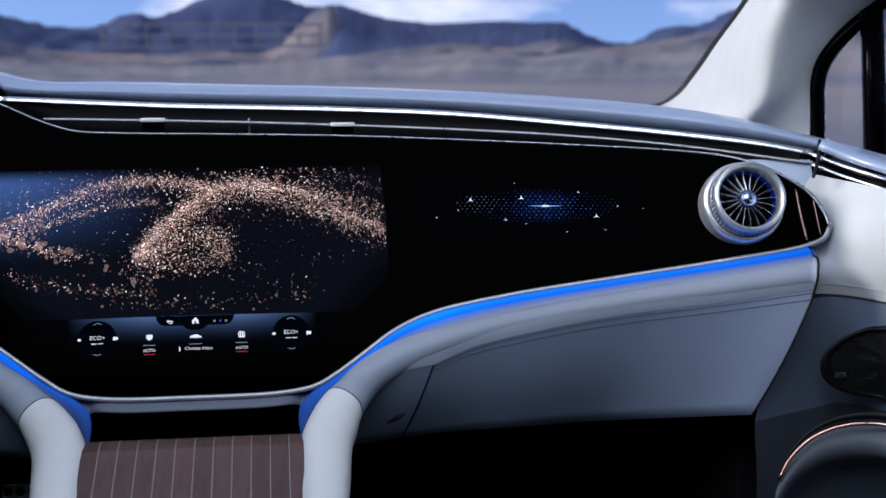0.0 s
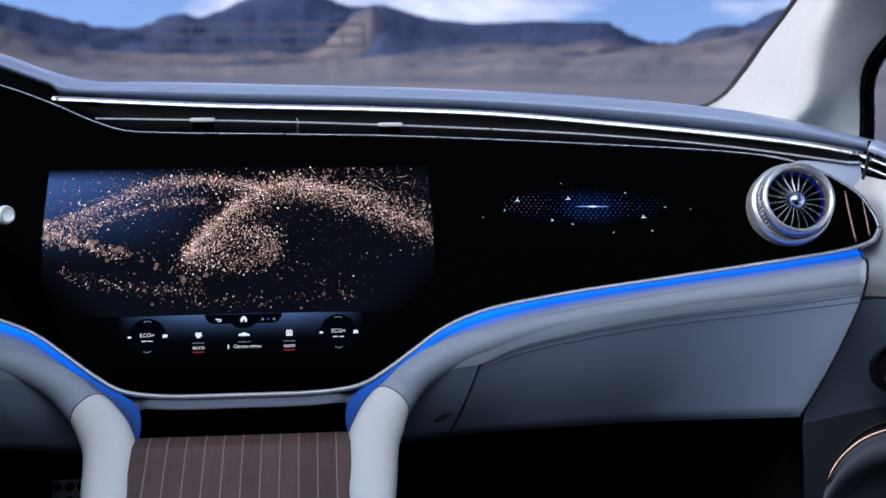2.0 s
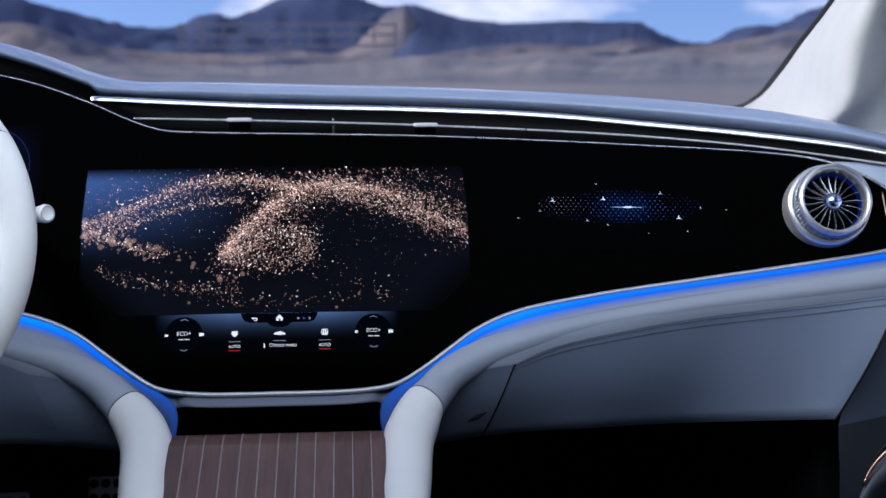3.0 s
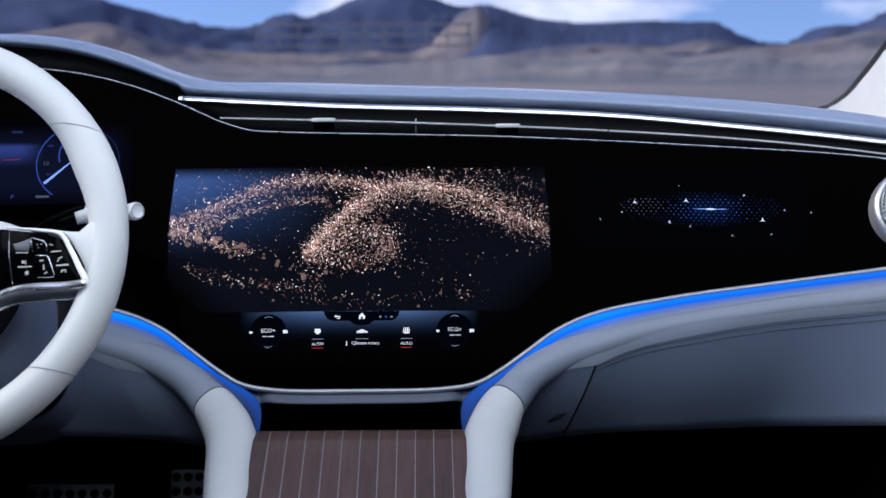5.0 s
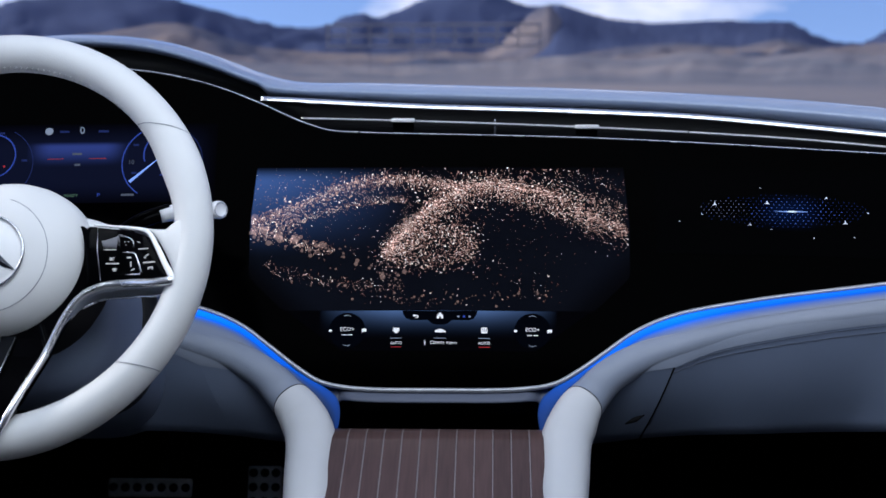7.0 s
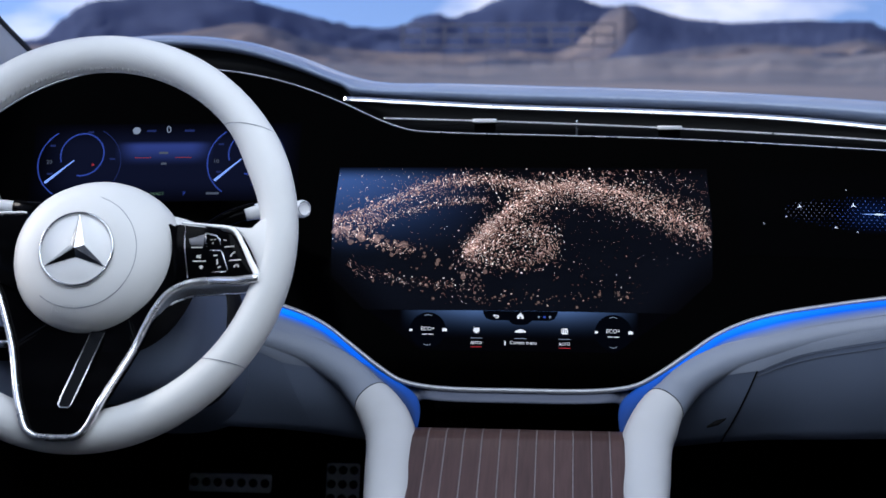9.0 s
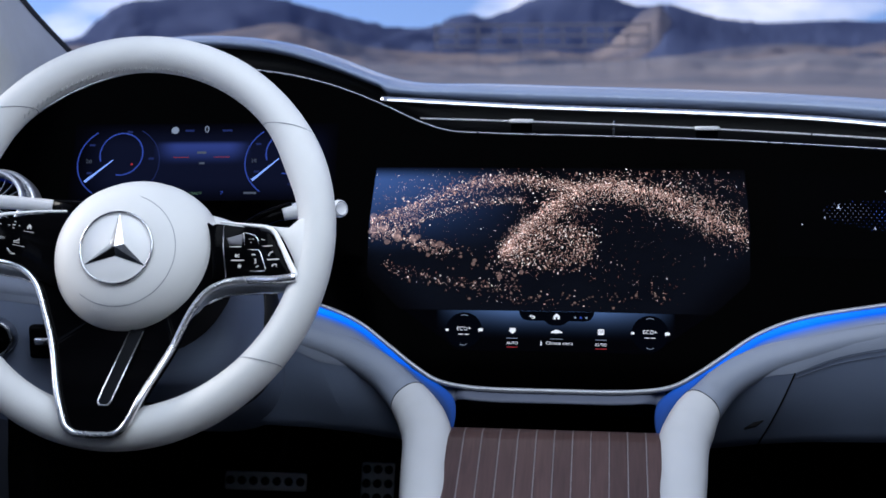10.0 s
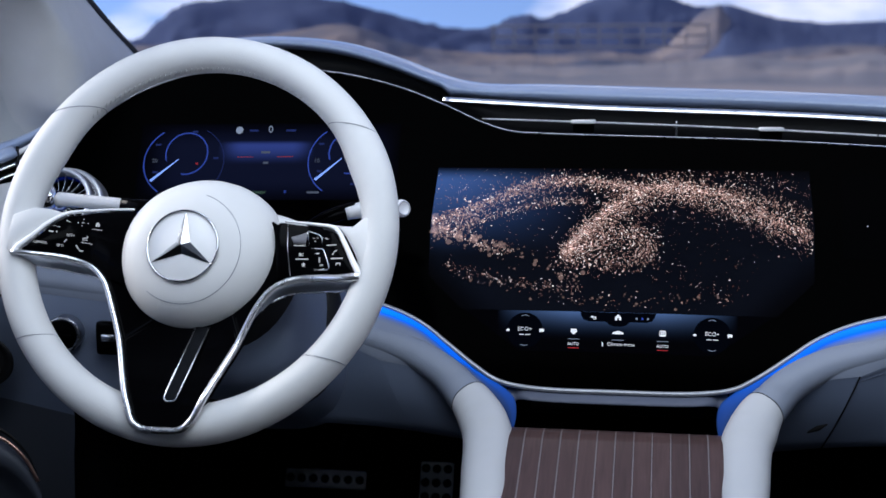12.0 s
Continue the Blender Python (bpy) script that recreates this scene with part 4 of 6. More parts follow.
# middle screen: picture area with its clipped lower corners
def screen_material():
    m = bpy.data.materials.new("middle_screen_picture")
    m.use_nodes = True
    nt = m.node_tree
    b = nt.nodes["Principled BSDF"]
    b.inputs["Base Color"].default_value = (0.001, 0.001, 0.002, 1)
    b.inputs["Specular IOR Level"].default_value = 0.004
    b.inputs["Roughness"].default_value = 0.1
    tc = nt.nodes.new("ShaderNodeTexCoord")
    sep = nt.nodes.new("ShaderNodeSeparateXYZ")
    nt.links.new(tc.outputs["Object"], sep.inputs[0])

    def ramp(src, a, c):
        r = nt.nodes.new("ShaderNodeMapRange")
        r.interpolation_type = "SMOOTHSTEP"
        r.inputs["From Min"].default_value, r.inputs["From Max"].default_value = a, c
        nt.links.new(src, r.inputs["Value"])
        return r.outputs[0]

    def times(p, q):
        k = nt.nodes.new("ShaderNodeMath")
        k.operation = "MULTIPLY"
        nt.links.new(p, k.inputs[0])
        nt.links.new(q, k.inputs[1])
        return k.outputs[0]

    corner = times(ramp(sep.outputs["X"], -0.02, -0.23), ramp(sep.outputs["Z"], 0.56, 0.675))
    edge = times(ramp(sep.outputs["X"], 0.12, 0.24), ramp(sep.outputs["Z"], 0.62, 0.50))
    edge2 = times(ramp(sep.outputs["X"], -0.10, -0.22), ramp(sep.outputs["Z"], 0.66, 0.52))
    side = nt.nodes.new("ShaderNodeMath")
    side.operation = "ABSOLUTE"
    nt.links.new(sep.outputs["X"], side.inputs[0])
    inward = nt.nodes.new("ShaderNodeMath")
    inward.operation = "MULTIPLY_ADD"
    inward.inputs[1].default_value = -0.9
    nt.links.new(side.outputs[0], inward.inputs[0])
    nt.links.new(sep.outputs["Z"], inward.inputs[2])
    fade = times(ramp(sep.outputs["Z"], 0.659, 0.642), ramp(inward.outputs[0], 0.355, 0.405))
    n = nt.nodes.new("ShaderNodeTexNoise")
    n.inputs["Scale"].default_value, n.inputs["Detail"].default_value = 9, 4
    nt.links.new(tc.outputs["Object"], n.inputs["Vector"])
    base = nt.nodes.new("ShaderNodeMix")
    base.data_type = "RGBA"
    base.inputs["A"].default_value, base.inputs["B"].default_value = (0.0008, 0.0014, 0.0035, 1), (0.0030, 0.0042, 0.0085, 1)
    nt.links.new(n.outputs["Fac"], base.inputs["Factor"])
    col = base.outputs["Result"]
    for fac, rgb in ((corner, (0.055, 0.13, 0.40, 1)), (edge, (0.0004, 0.0012, 0.0035, 1)), (edge2, (0.0004, 0.0012, 0.0035, 1))):
        mx = nt.nodes.new("ShaderNodeMix")
        mx.data_type, mx.blend_type = "RGBA", "ADD"
        nt.links.new(fac, mx.inputs["Factor"])
        nt.links.new(col, mx.inputs["A"])
        mx.inputs["B"].default_value = rgb
        col = mx.outputs["Result"]
    nt.links.new(col, b.inputs["Emission Color"])
    nt.links.new(fade, b.inputs["Emission Strength"])
    return m


PICTURE = screen_material()


def screen_half(z):
    """Half the picture's width at a height."""
    return float(np.interp(z, [0.462, 0.506, 0.542, 0.60, 0.657], [0.10, 0.166, 0.206, 0.2065, 0.2015]))


rows = []
for z in np.linspace(0.5072, 0.657, 22):
    hw = screen_half(z)
    rows.append([at_glass(x, z, 0.0004) for x in np.linspace(-hw, hw, 40)])
bm, _ = sheet(rows)
me_screen = part("middle_screen", bm, PICTURE, panel, "lit screen showing swirling copper dust on dark blue")


# menu bar under the picture
def bar_material():
    m = bpy.data.materials.new("menu_bar_glow")
    m.use_nodes = True
    nt = m.node_tree
    b = nt.nodes["Principled BSDF"]
    b.inputs["Base Color"].default_value = (0.001, 0.001, 0.002, 1)
    b.inputs["Specular IOR Level"].default_value = 0.004
    tc = nt.nodes.new("ShaderNodeTexCoord")
    sep = nt.nodes.new("ShaderNodeSeparateXYZ")
    nt.links.new(tc.outputs["Object"], sep.inputs[0])
    r = nt.nodes.new("ShaderNodeMapRange")
    r.inputs["From Min"].default_value, r.inputs["From Max"].default_value = 0.474, 0.5068
    nt.links.new(sep.outputs["Z"], r.inputs["Value"])
    a = nt.nodes.new("ShaderNodeMath")
    a.operation = "ABSOLUTE"
    nt.links.new(sep.outputs["X"], a.inputs[0])
    e = nt.nodes.new("ShaderNodeMapRange")
    e.inputs["From Min"].default_value, e.inputs["From Max"].default_value = 0.128, 0.05
    nt.links.new(a.outputs[0], e.inputs["Value"])
    p = nt.nodes.new("ShaderNodeMath")
    p.operation = "POWER"
    p.inputs[1].default_value = 3.2
    nt.links.new(r.outputs[0], p.inputs[0])
    k = nt.nodes.new("ShaderNodeMath")
    k.operation = "MULTIPLY"
    nt.links.new(p.outputs[0], k.inputs[0])
    nt.links.new(e.outputs[0], k.inputs[1])
    b.inputs["Emission Color"].default_value = (0.065, 0.125, 0.29, 1)
    nt.links.new(k.outputs[0], b.inputs["Emission Strength"])
    return m


rows = [[at_glass(x, z, 0.0006) for x in np.linspace(-screen_half(z) * 0.98, screen_half(z) * 0.98, 30)] for z in np.linspace(0.466, 0.5068, 12)]
bm, _ = sheet(rows)
menu = part("menu_bar", bm, bar_material(), panel, "dark blue menu bar with white climate symbols")
DARK_PILL = mat("dark_menu_pill", (0.0005, 0.0006, 0.001), 0.3, spec=0.0, emit=(0.0006, 0.0010, 0.0028), power=1)
shape_on_glass([(-0.0405, 0.0045), (-0.0395, 0.0005), (-0.0365, -0.0040), (-0.031, -0.0058), (-0.013, -0.0058), (-0.0085, -0.0095), (-0.004, -0.0108), (0.004, -0.0108), (0.0085, -0.0095), (0.013, -0.0058), (0.031, -0.0058), (0.0365, -0.0040), (0.0395, 0.0005), (0.0405, 0.0045)], 0.002, 0.5025, DARK_PILL, menu, "home_tray", 0.0008)
for ex in (-0.0975, 0.1015):
    shape_on_glass(circle(0.0195, 28), ex, 0.4865, DARK_PILL, menu, "fan_dial", 0.0008)
    words("ECO+", ex, 0.4878, 0.0059, WHITE_INK, menu)
    for k in (-1, 1):
        bar(ex + k * 0.0033, 0.4822, 0.0052, 0.0008, WHITE_INK, menu)
        shape_on_glass([(-0.0025, -0.0012), (-0.0012, 0.0016), (0.002, 0.0012), (0.0026, -0.0006), (0.0008, -0.0018)] if k < 0 else
                       [(-0.0032, 0.0022), (0.0004, 0.0026), (0.0034, 0.0016), (0.0028, -0.002), (0.0002, -0.0014), (-0.0028, -0.0026)], ex + k * 0.0182, 0.4866, WHITE_INK, menu, "fan_symbol")
    for k in (-1, 1):
        for h in (-1, 1):
            bar(ex + h * 0.0020, 0.4866 + k * 0.0150, 0.0042, 0.0006, DIM_INK, menu, "chevron", turn=-h * k * 0.35)
for ax, kind in ((-0.0448, 0), (0.0498, 1)):
    words("AUTO", ax, 0.4738, 0.0045, WHITE_INK, menu)
    bar(ax, 0.4699, 0.0120, 0.0007, RED_INK, menu, "underline")
    bar(ax, 0.4788, 0.0125, 0.0006, DIM_INK, menu, "underline")
    if kind == 0:
        shape_on_glass([(-0.0042, 0.0034), (0.0042, 0.0034), (0.0036, 0.0006), (0.005, 0.0), (0.001, -0.004), (-0.001, -0.004), (-0.005, 0.0), (-0.0036, 0.0006)], ax, 0.4866, WHITE_INK, menu, "seat_symbol")
    else:
        shape_on_glass([(-0.0036, 0.004), (0.0036, 0.004), (0.0046, 0.0), (0.0038, -0.004), (-0.0038, -0.004), (-0.0046, 0.0)], ax, 0.4868, WHITE_INK, menu, "defrost_symbol")
        for k in (-1, 0, 1):
            bar(ax + k * 0.0022, 0.4872, 0.0006, 0.004, DARK_PILL, menu, lift=0.0016)
bar(0.0025, 0.4788, 0.0135, 0.0006, DIM_INK, menu, "underline")
shape_on_glass([(-0.0075, -0.0018), (-0.0072, 0.0004), (-0.003, 0.0018), (-0.001, 0.0026), (0.0025, 0.0024), (0.0052, 0.0006), (0.0075, 0.0), (0.0074, -0.0018), (0.0056, -0.0022), (0.004, -0.0014), (0.0028, -0.0022),
                (-0.0030, -0.0022), (-0.0042, -0.0014), (-0.0056, -0.0022)], 0.0025, 0.4862, WHITE_INK, menu, "car_symbol")
words("Climate menu", 0.0058, 0.4744, 0.0051, WHITE_INK, menu)
shape_on_glass([(-0.0008, -0.003), (0.0008, -0.003), (0.0012, 0.0), (0.0004, 0.003), (-0.0010, 0.003), (-0.0004, 0.0)], -0.0140, 0.4742, WHITE_INK, menu, "thermometer_symbol")
shape_on_glass([(-0.0042, -0.0034), (-0.0012, -0.0034), (-0.0012, -0.0006), (0.0012, -0.0006), (0.0012, -0.0034), (0.0042, -0.0034), (0.0042, 0.0008), (0.0, 0.0050), (-0.0042, 0.0008)], 0.0022, 0.5012, WHITE_INK, menu, "home_symbol")
shape_on_glass([(-0.0040, 0.0010), (-0.0016, 0.0030), (-0.0016, 0.0018), (0.0030, 0.0014), (0.0040, -0.0004), (0.0026, -0.0024), (-0.0010, -0.0022), (-0.0010, -0.0014), (0.0020, -0.0014), (0.0026, 0.0), (-0.0016, 0.0004), (-0.0016, -0.0010)], -0.0240, 0.5008, WHITE_INK, menu, "back_symbol")
for k in range(3):
    bar(0.0220 + 0.006 * k, 0.5008, 0.0022, 0.0020, DIM_INK if k != 1 else BLUE_INK, menu)


# copper dust drifting over the picture
def dust_material():
    m = bpy.data.materials.new("copper_dust_light")
    m.use_nodes = True
    nt = m.node_tree
    b = nt.nodes["Principled BSDF"]
    b.inputs["Base Color"].default_value = (0, 0, 0, 1)
    b.inputs["Specular IOR Level"].default_value = 0
    g = nt.nodes.new("ShaderNodeNewGeometry")
    r = nt.nodes.new("ShaderNodeValToRGB")
    e = r.color_ramp.elements
    e[0].position, e[0].color = 0.0, (0.055, 0.026, 0.021, 1)
    e[1].position, e[1].color = 1.0, (1.0, 0.96, 0.94, 1)
    for pos, c in ((0.50, (0.20, 0.105, 0.085, 1)), (0.80, (0.60, 0.39, 0.33, 1)), (0.94, (1.0, 0.84, 0.78, 1))):
        x = e.new(pos)
        x.color = c
    nt.links.new(g.outputs["Random Per Island"], r.inputs[0])
    nt.links.new(r.outputs[0], b.inputs["Emission Color"])
    nt.links.new(r.outputs[0], b.inputs["Base Color"])
    b.inputs["Roughness"].default_value = 0.8
    b.inputs["Emission Strength"].default_value = 1.5
    return m


rng = np.random.default_rng(7)
dust = bmesh.new()


def mote(x, z, r, sides=5):
    if not (0.5090 < z < 0.656) or abs(x) > screen_half(z) - 0.001:
        return
    m = on_glass(x, z, 0.0008 + 0.0004 * rng.random())
    a0 = rng.random() * 6.28
    dust.faces.new([dust.verts.new(m @ Vector((r * math.cos(a0 + 6.2832 * k / sides), r * math.sin(a0 + 6.2832 * k / sides), 0))) for k in range(sides)])


def stream(path, wide, count, small=0.00026, large=0.00075, skew=0.0, sides=5):
    """Motes scattered about a line over the picture; path in centimetres from the home mark, x and up."""
    line = spline([(a / 100, HOME + c / 100) for a, c in path], 300)
    for _ in range(int(count * 0.72) if sides == 5 else count):
        k = int(rng.random() * 299)
        d = rng.normal(0, wide)
        if skew:
            d = abs(d) * skew if rng.random() < 0.8 else d
        mote(line[k, 0] + rng.normal(0, wide * 0.6), line[k, 1] + d, small + (large - small) * rng.random() ** 3, sides)


UPPER = [(-21.2, 9.7), (-17.1, 11.0), (-12.8, 12.8), (-9.1, 14.0), (-5.4, 14.5), (-1.1, 14.2), (2, 13.7)]
ARCH = [(-5.9, 6.6), (-4.5, 8.4), (-2.3, 10.4), (0.1, 12.2), (2.9, 13.7), (5.7, 14.1), (9.4, 13.5), (13.1, 12.4), (16.8, 10.4), (20.5, 9.1)]
INNER = [(-4.6, 6.4), (-2.4, 9.0), (0.6, 10.9), (3.4, 12.2), (6.2, 12.6), (9.4, 12.0), (13.1, 10.9), (16.8, 9.4)]
stream(UPPER, 0.0034, 3000, 0.00026, 0.00064)
stream(UPPER, 0.0100, 1900, 0.00026, 0.00060, skew=-1)
stream([(-18, 9.0), (-14, 10.4), (-10, 11.6), (-6.5, 12.1), (-3.4, 12.3)], 0.0026, 800, 0.00026, 0.00060)
stream(ARCH, 0.0040, 3800, 0.00026, 0.00064)
stream(ARCH, 0.0120, 3000, 0.00026, 0.00060, skew=-1)
stream(INNER, 0.0050, 1500, 0.00026, 0.00060)
stream(ARCH[:7], 0.0055, 2400, 0.00026, 0.00064, skew=-1)
stream([(5, 13.6), (9, 15.0), (13.1, 15.2), (16.8, 14.6), (20.2, 13.4)], 0.0055, 380, 0.00026, 0.00058)
stream([(6, 13.2), (9, 13.2), (13, 13.3), (17, 11.9), (20.4, 11.0)], 0.0055, 1300, 0.00026, 0.00062)
stream([(-5.8, 7.0), (-3.8, 6.2), (-0.5, 6.0), (2.6, 6.6), (4.0, 7.2)], 0.0075, 1300, 0.00028, 0.00070)
stream([(3.6, 8.0), (1.2, 8.9), (-1.6, 8.2), (-3.8, 7.4)], 0.0080, 1300, 0.00026, 0.00062)
stream([(-4.4, 8.0), (-2.0, 8.2), (0.5, 8.6), (2.5, 8.6), (4.0, 9.0)], 0.0110, 600, 0.00026, 0.00056)
stream([(-21, 9.4), (-19, 8.9), (-16.5, 8.2), (-14, 7.3), (-11.6, 7.0)], 0.0040, 600, 0.0002, 0.0007)
stream([(-19, 5.5), (-16.5, 4.6), (-12.8, 3.8), (-9, 3.4), (-4, 3.0)], 0.0035, 420, 0.0002, 0.0007)
stream([(-10, 2.2), (-2, 1.8), (6, 2.0), (13, 2.4)], 0.0050, 150, 0.0002, 0.0008)
stream(ARCH, 0.0110, 420, 0.00060, 0.00095)
stream(UPPER, 0.0080, 220, 0.00060, 0.00095)
stream([(3, 5.5), (8, 4.2), (13, 3.2)], 0.0110, 110, 0.0002, 0.0007)
stream([(-19, 13), (-8, 10), (4, 10), (19, 9)], 0.0240, 900, 0.00018, 0.0004)
stream([(-20.4, 13.2), (-18, 13.6), (-14, 14.2), (-10, 13.8)], 0.0100, 130, 0.00028, 0.0006)
dob = part("dust", dust, dust_material(), me_screen, "countless glowing copper specks", False)
dob["kind"] = "stuff"
# out-of-focus motes: faint discs
dust = bmesh.new()
stream([(-21, 10.2), (-19.5, 9.2), (-17, 8.4), (-14, 7.3), (-11.6, 6.6), (-8, 5.2), (-4, 3.8)], 0.0055, 90, 0.0008, 0.0030, sides=14)
stream([(-20.6, 9.6), (-19.0, 9.0), (-17.0, 8.4), (-14.5, 7.4), (-12.4, 7.0)], 0.0045, 34, 0.0016, 0.0040, sides=18)
stream([(-20.8, 8.2), (-18, 9.4), (-15, 10.2)], 0.0060, 60, 0.0008, 0.0022, sides=12)
stream([(-16, 4.5), (-8, 2.6), (2, 2.0), (12, 2.6)], 0.0050, 60, 0.0006, 0.0016, sides=12)
stream([(10, 12.5), (15, 11.0), (20.4, 9.0)], 0.0050, 90, 0.0006, 0.0014, sides=12)
SOFT_DUST = bpy.data.materials.new("soft_dust_light")
SOFT_DUST.use_nodes = True
sd = SOFT_DUST.node_tree
sd.nodes.remove(sd.nodes["Principled BSDF"])
sd_glow, sd_add = sd.nodes.new("ShaderNodeEmission"), sd.nodes.new("ShaderNodeAddShader")
sd_glow.inputs[0].default_value, sd_glow.inputs[1].default_value = (0.22, 0.145, 0.13, 1), 0.7
sd.links.new(sd.nodes.new("ShaderNodeBsdfTransparent").outputs[0], sd_add.inputs[0])
sd.links.new(sd_glow.outputs[0], sd_add.inputs[1])
sd.links.new(sd_add.outputs[0], sd.nodes["Material Output"].inputs[0])
dob = part("dust", dust, SOFT_DUST, me_screen, "faint out-of-focus copper discs", False)
dob["kind"] = "stuff"

# passenger screen: a field of blue dots with small three-pointed sparks
pass_scr = part("passenger_screen", sheet([[at_glass(x, z, 0.0005) for x in np.linspace(0.235, 0.475, 24)] for z in np.linspace(0.568, 0.655, 10)])[0],
                mat("passenger_screen_dark", (0.0003, 0.0003, 0.0004), 0.10, spec=0.003, emit=(0.0, 0.00004, 0.0002), power=1), panel, "dark screen with a field of blue dots")
DOT = glow("blue_dot_light", (0.07, 0.14, 0.50), 0.72)
DOT_PALE = glow("pale_dot_light", (0.20, 0.24, 0.40), 0.55)
DOT_DIM = glow("faint_blue_dot_light", (0.018, 0.036, 0.15), 0.6)
SPARK = glow("white_spark_light", (0.75, 0.82, 1.0), 0.9)
dots, faint, pale = bmesh.new(), bmesh.new(), bmesh.new()
for r in range(11):
    for c in range(34):
        x, z = 0.278 + 0.0052 * c + 0.0026 * (r % 2), 0.5975 + 0.0032 * r
        far = ((x - 0.366) / 0.088) ** 2 + ((z - 0.6135) / 0.017) ** 2
        if far + 0.25 * rng.random() > 1.1:
            continue
        near = ((x - 0.3765) / 0.050) ** 2 + ((z - 0.6130) / 0.013) ** 2
        tgt = pale if ((x - 0.306) / 0.030) ** 2 + ((z - 0.616) / 0.012) ** 2 + rng.random() * 0.7 < 1.0 else dots if near + rng.random() * 0.6 < 1.2 else faint
        m = on_glass(x, z, 0.001)
        tgt.faces.new([tgt.verts.new(m @ Vector((0.00052 * math.cos(k * 1.0472), 0.00052 * math.sin(k * 1.0472), 0))) for k in range(6)])
d1 = part("dots", dots, DOT, pass_scr, "", False)
d2 = part("dots", faint, DOT_DIM, pass_scr, "", False)
d3 = part("dots", pale, DOT_PALE, pass_scr, "", False)
d1["kind"] = d2["kind"] = d3["kind"] = "stuff"


def spark_outline(r):
    out = []
    for k in range(3):
        a = math.pi / 2 + k * 2 * math.pi / 3
        out += [(r * math.cos(a), r * math.sin(a)), (r * 0.20 * math.cos(a + 1.047), r * 0.20 * math.sin(a + 1.047))]
    return out


for x, z, r in ((0.2975, 0.6195, 0.0040), (0.3515, 0.6215, 0.0042), (0.4290, 0.6025, 0.0042), (0.4118, 0.6275, 0.0025), (0.333, 0.599, 0.0028), (0.3545, 0.5948, 0.0018), (0.2834, 0.6089, 0.0020), (0.2600, 0.6015, 0.0018),
                (0.452, 0.613, 0.0018), (0.397, 0.5865, 0.0016), (0.4369, 0.5885, 0.0016), (0.345, 0.637, 0.0014), (0.478, 0.611, 0.0014)):
    shape_on_glass(spark_outline(0.8 * r), x, z, SPARK, pass_scr, "spark")
for wdt, hgt, rgb, pw in ((0.017, 0.0005, (0.25, 0.42, 1.0), 0.7), (0.005, 0.0010, (0.60, 0.76, 1.0), 0.8)):
    shape_on_glass([(wdt * math.cos(a), hgt * math.sin(a)) for a in np.linspace(0, 2 * math.pi, 25)[:-1]], 0.3765, 0.6130, glow("glint_light", rgb, pw), pass_scr, "glint", 0.0012 + hgt * 0.3)

# dials before the driver


def fading(name, colour, cx, half, soft, z0, z1, zsoft, zsoft2=None, clear=False):
    """A lit patch of screen that fades towards its edges."""
    m = bpy.data.materials.new(name)
    m.use_nodes = True
    nt = m.node_tree
    b = nt.nodes["Principled BSDF"]
    b.inputs["Base Color"].default_value = (0.001, 0.001, 0.002, 1)
    b.inputs["Specular IOR Level"].default_value = 0.004
    b.inputs["Emission Color"].default_value = (*colour, 1)
    sep = nt.nodes.new("ShaderNodeSeparateXYZ")
    nt.links.new(nt.nodes.new("ShaderNodeTexCoord").outputs["Object"], sep.inputs[0])
    out = None
    for axis, lo, hi in (("X", cx - half, cx - half + soft), ("X", cx + half, cx + half - soft), ("Z", z0, z0 + zsoft), ("Z", z1, z1 - (zsoft2 or zsoft))):
        r = nt.nodes.new("ShaderNodeMapRange")
        r.interpolation_type = "SMOOTHSTEP"
        r.inputs["From Min"].default_value, r.inputs["From Max"].default_value = lo, hi
        nt.links.new(sep.outputs[axis], r.inputs["Value"])
        if out:
            k = nt.nodes.new("ShaderNodeMath")
            k.operation = "MULTIPLY"
            nt.links.new(out, k.inputs[0])
            nt.links.new(r.outputs[0], k.inputs[1])
            out = k.outputs[0]
        else:
            out = r.outputs[0]
    nt.links.new(out, b.inputs["Emission Strength"])
    if clear:
        em = nt.nodes.new("ShaderNodeEmission")
        em.inputs[0].default_value = (*colour, 1)
        nt.links.new(out, em.inputs[1])
        add = nt.nodes.new("ShaderNodeAddShader")
        nt.links.new(nt.nodes.new("ShaderNodeBsdfTransparent").outputs[0], add.inputs[0])
        nt.links.new(em.outputs[0], add.inputs[1])
        nt.links.new(add.outputs[0], nt.nodes["Material Output"].inputs[0])
    return m


part("glint_halo", sheet([[at_glass(x, z, 0.0016) for x in np.linspace(0.30, 0.45, 12)] for z in np.linspace(0.588, 0.638, 8)])[0], fading("glint_halo_light", (0.0006, 0.005, 0.028), 0.374, 0.040, 0.036, 0.592, 0.634, 0.021, None, True), pass_scr, "soft blue halo")
DIAL_BACK = fading("dial_screen_glow", (0.0034, 0.0052, 0.0185), -0.39, 0.146, 0.05, 0.616, 0.710, 0.03)
cl_scr = part("instrument_screen", sheet([[at_glass(x, z, 0.0004) for x in np.linspace(-0.533, -0.247, 30)] for z in np.linspace(0.622, 0.706, 12)])[0], DIAL_BACK, panel, "dark blue instrument screen with two dials")
GLOW_BAND = glow("blue_band_light", (0.012, 0.020, 0.085), 1.0)
